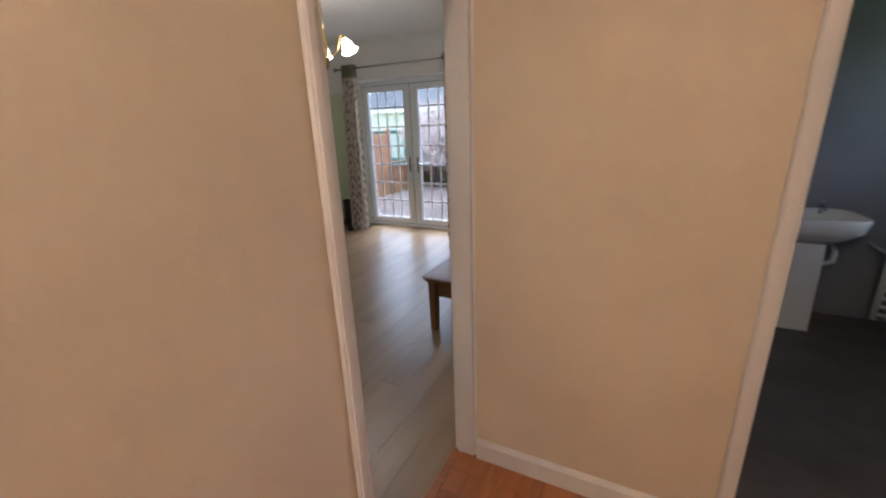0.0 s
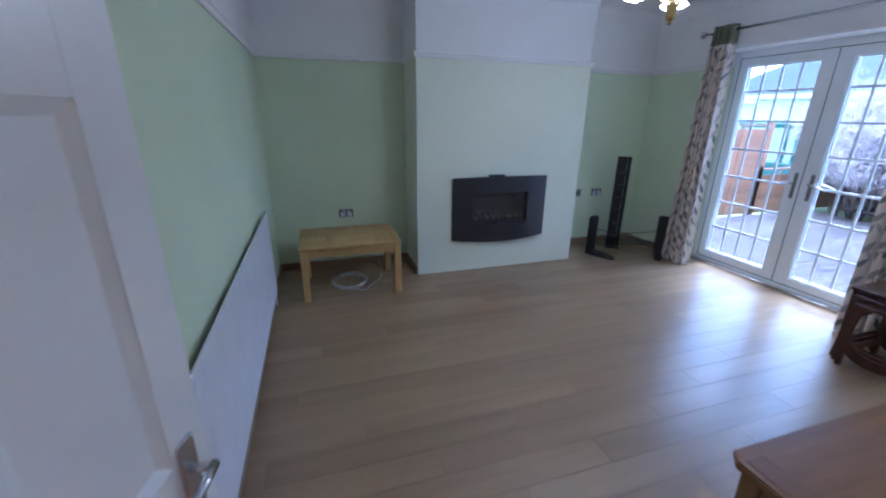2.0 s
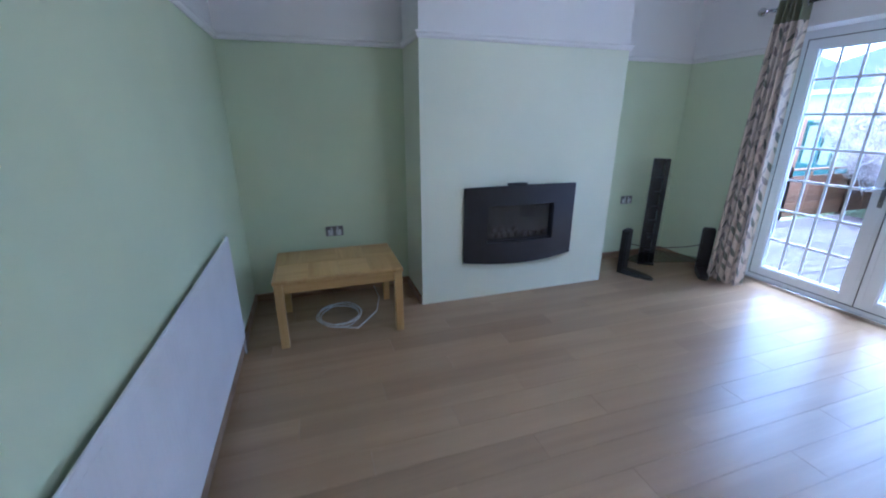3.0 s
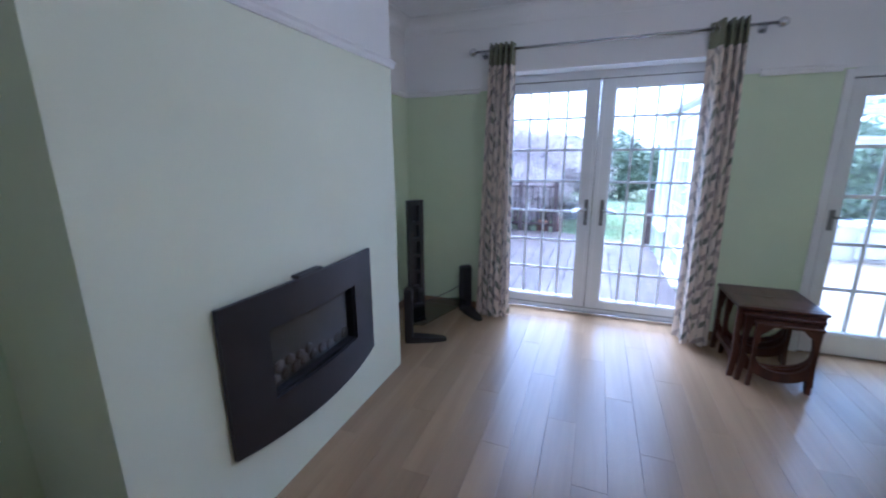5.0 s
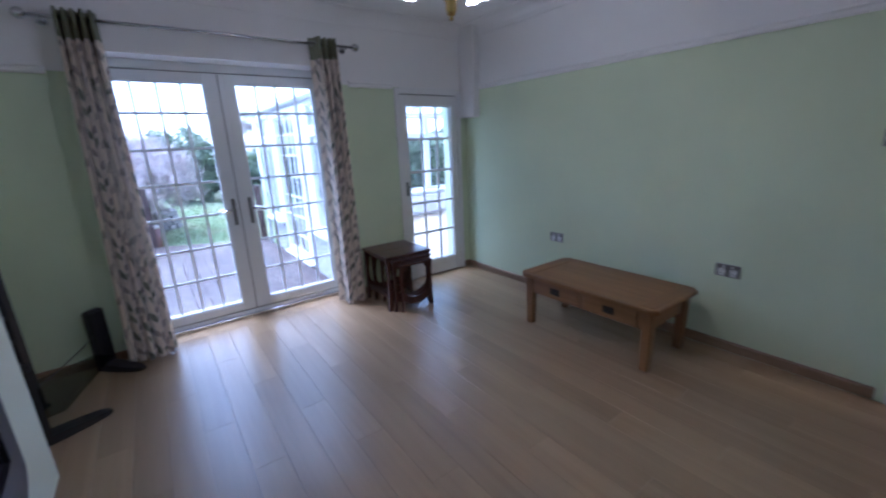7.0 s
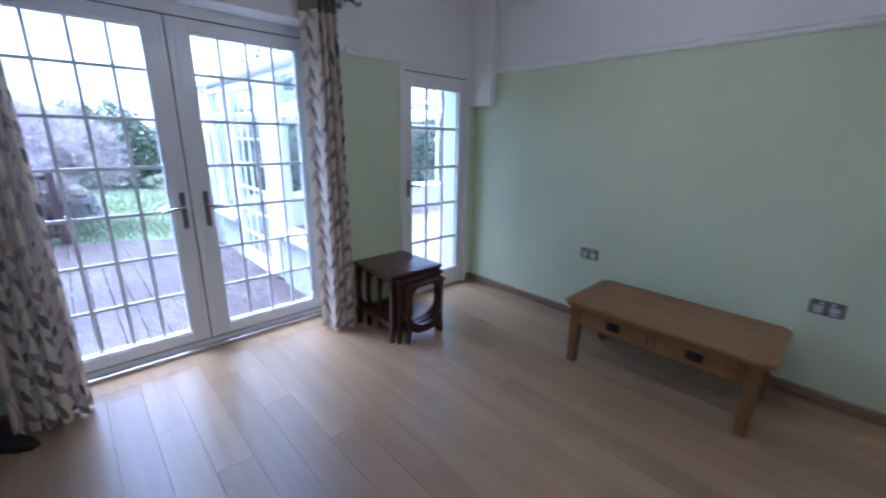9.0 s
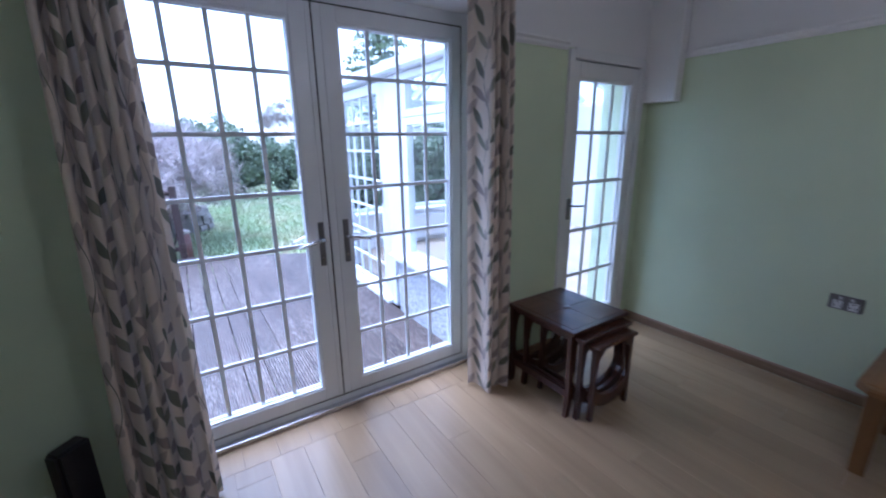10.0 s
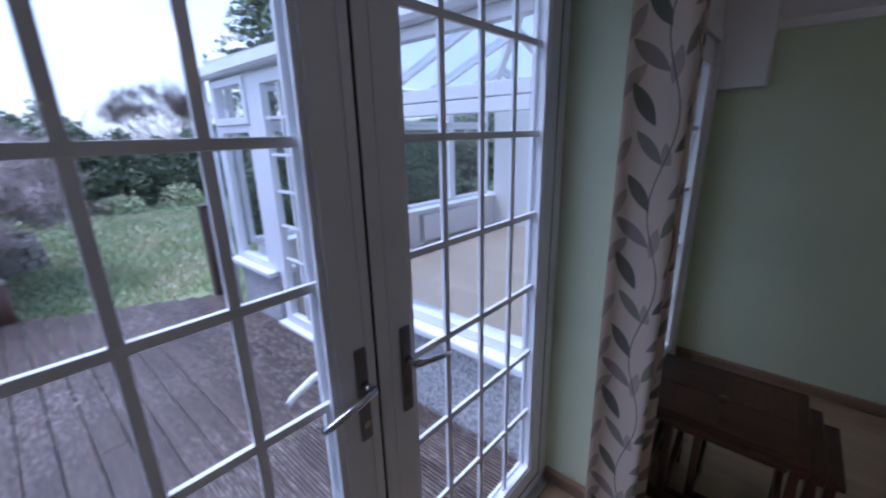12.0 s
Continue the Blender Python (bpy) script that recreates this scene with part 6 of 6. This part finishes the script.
boxpart("eaves_beam", cons, (CW + 0.091, CN - 0.09, 2.062, CE, CN + 0.02, 2.12), M_UPVC, 0.006)
boxpart("eaves_beam", cons, (CE - 0.09, NOUT + 0.002, 2.062, CE + 0.02, CN - 0.091, 2.12), M_UPVC, 0.006)
bm = bmesh.new()
gut = [(-0.10, 0.03), (-0.10, 0.10), (-0.09, 0.10), (-0.088, 0.035), (-0.03, 0.03), (-0.022, 0.10), (-0.012, 0.10), (-0.012, 0.015), (-0.08, 0.01)]
prism(bm, [(CW + a, 2.05 + b) for a, b in gut], "y", NOUT + 0.004, CN + 0.1)
part("gutter", bm, M_UPVC, cons, "white plastic gutter")
bm = bmesh.new()
tube(bm, [(CW - 0.045, CN + 0.05, 2.09), (CW - 0.045, CN + 0.05, -0.3)], 0.03, 10)
part("downpipe", bm, M_UPVC, cons, "white downpipe")
RX, RZ = 0.30, 2.95


def roof_bar(p0, p1, w=0.03, h=0.05):
    bm = bmesh.new()
    a, b = Vector(p0), Vector(p1)
    d = (b - a).normalized()
    s = d.cross(Vector((0, 0, 1))).normalized() * w
    u = s.cross(d).normalized() * h
    r = [[bm.verts.new(q + i * s + j * u) for i, j in ((-1, -1), (1, -1), (1, 1), (-1, 1))] for q in (a, b)]
    for k in range(4):
        bm.faces.new((r[0][k], r[0][(k + 1) % 4], r[1][(k + 1) % 4], r[1][k]))
    bm.faces.new(r[0][::-1])
    bm.faces.new(r[1])
    part("glazing_bar", bm, M_UPVC, cons)


HN_Y = CN - 2.0
for yy in (5.52, 6.15, 6.78):
    roof_bar((CW, yy, 2.15), (RX, yy, RZ))
    roof_bar((CE, yy, 2.15), (RX, yy, RZ))
for yy in (7.45, 8.15):
    k = (CN - yy) / (CN - HN_Y)
    roof_bar((CW, yy, 2.15), (CW + (RX - CW) * k, yy, 2.15 + (RZ - 2.15) * k))
    roof_bar((CE, yy, 2.15), (CE + (RX - CE) * k, yy, 2.15 + (RZ - 2.15) * k))
roof_bar((CW, CN, 2.15), (RX, HN_Y, RZ), 0.04, 0.06)
roof_bar((CE, CN, 2.15), (RX, HN_Y, RZ), 0.04, 0.06)
roof_bar((RX, NOUT + 0.05, RZ), (RX, HN_Y, RZ), 0.05, 0.08)
for xx in (-1.2, -0.45, 0.30, 1.05, 1.8):
    k = min((xx - CW) / (RX - CW), (CE - xx) / (CE - RX))
    roof_bar((xx, CN, 2.15), (xx, CN + (HN_Y - CN) * k, 2.15 + (RZ - 2.15) * k))
for q in (((CW, NOUT + 0.02, 2.15), (CW, CN, 2.15), (RX, HN_Y, RZ), (RX, NOUT + 0.02, RZ)), ((CE, NOUT + 0.02, 2.15), (RX, NOUT + 0.02, RZ), (RX, HN_Y, RZ), (CE, CN, 2.15)), ((CW, CN, 2.15), (CE, CN, 2.15), (RX, HN_Y, RZ))):
    bm = bmesh.new()
    lo = [bm.verts.new(p) for p in q]
    hi = [bm.verts.new((p[0], p[1], p[2] + 0.012)) for p in q]
    bm.faces.new(lo[::-1])
    bm.faces.new(hi)
    for k in range(len(q)):
        bm.faces.new((lo[k], lo[(k + 1) % len(q)], hi[(k + 1) % len(q)], hi[k]))
    part("roof_pane", bm, M_POLY, cons, "pale roof glazing")
bm = bmesh.new()
box(bm, CW + 0.13, NOUT + 0.003, -0.3, CE - 0.2, CN - 0.2, -0.02)
cfl = solid("conservatory_floor", bm, M_LAM_GAP, "pale oak laminate floor of the conservatory", "floor", kind="structure")
for k in range(int((CE - CW - 0.33) / 0.19) + 1):
    x0 = CW + 0.13 + 0.19 * k
    x1 = min(x0 + 0.188, CE - 0.2)
    if x1 - x0 > 0.02:
        boxpart("board", cfl, (x0, NOUT + 0.003, -0.0195, x1, CN - 0.2, -0.008), M_CONSFLOOR, 0.0)
for x0, x1 in ((-1.2, -0.1), (0.5, 1.7)):
    cr = thing("radiator", ((x0 + x1) / 2, CN - 0.2, 0), "white panel radiator under the conservatory windows", "radiator")
    w = (x1 - x0) / 2
    boxpart("panel", cr, (-w, -0.075, 0.06, w, -0.045, 0.41), M_RAD, 0.008)
    boxpart("top_grille", cr, (-w, -0.08, 0.412, w, -0.01, 0.425), M_RAD, 0.003)
    boxpart("bracket", cr, (-w * 0.5, -0.045, 0.2, -w * 0.5 + 0.04, -0.001, 0.38), M_RAD, 0.0)

# ---------------------------------------------------------------- floor boards, piece by piece
def board_mesh(name, w, l, t, material, ch=0.0007):
    """A board w wide along x and l long along y, its top at z 0."""
    bm = bmesh.new()
    a, b = w / 2, l / 2
    lo = [bm.verts.new((x, y, -t)) for x, y in ((-a, -b), (a, -b), (a, b), (-a, b))]
    md = [bm.verts.new((x, y, -ch)) for x, y in ((-a, -b), (a, -b), (a, b), (-a, b))]
    hi = [bm.verts.new((x, y, 0)) for x, y in ((-a + ch, -b + ch), (a - ch, -b + ch), (a - ch, b - ch), (-a + ch, b - ch))]
    for k in range(4):
        j = (k + 1) % 4
        bm.faces.new((lo[k], lo[j], md[j], md[k]))
        bm.faces.new((md[k], md[j], hi[j], hi[k]))
    bm.faces.new(hi)
    bm.faces.new(lo[::-1])
    return mesh_of(name, bm, material)


rnd = random.Random(11)
BW, BL = 0.16, 1.26
full = board_mesh("board", BW - 0.0008, BL - 0.0008, 0.011, M_LAM)
cuts = {}


def lay_boards(parent, x0, x1, y0, y1, shift=0.0):
    nx = int(math.ceil((x1 - x0) / BW))
    for i in range(nx):
        xa, xb = x0 + i * BW, min(x0 + (i + 1) * BW, x1)
        y = y0 - BL * ((i * 0.37 + shift) % 1.0)
        while y < y1 - 1e-6:
            ya, yb = max(y, y0), min(y + BL, y1)
            if yb - ya > 0.02 and xb - xa > 0.01:
                key = (round(xb - xa, 3), round(yb - ya, 3))
                if key not in cuts:
                    cuts[key] = full if key == (round(BW, 3), round(BL, 3)) else board_mesh("board", xb - xa - 0.0008, yb - ya - 0.0008, 0.011, M_LAM)
                ob = new("board", cuts[key])
                ob.parent = parent
                ob.location = ((xa + xb) / 2, (ya + yb) / 2, 0)
            y += BL


lay_boards(floor, WX + 0.0, EX - 0.02, SY, NY)
lay_boards(floor, PD0 + 0.0, PD1 - 0.0, NY + 0.0, GY - 0.035, 0.3)
hb = board_mesh("board", 0.118, 3.0, 0.011, M_HALLBOARD)
for k in range(int((HN + 1.4) / 0.12)):
    ob = new("board", hb)
    ob.parent = hall_floor
    ob.matrix_basis = pose(0.98, HN - 0.06 - 0.12 * k, 0, 0, 0, 90)
boxpart("threshold_strip", hall_floor, (EX - 0.024, DR0 + 0.025, -0.006, EX - 0.004 + 0.02, DR1 - 0.025, 0.004), M_HALLBOARD, 0.002)
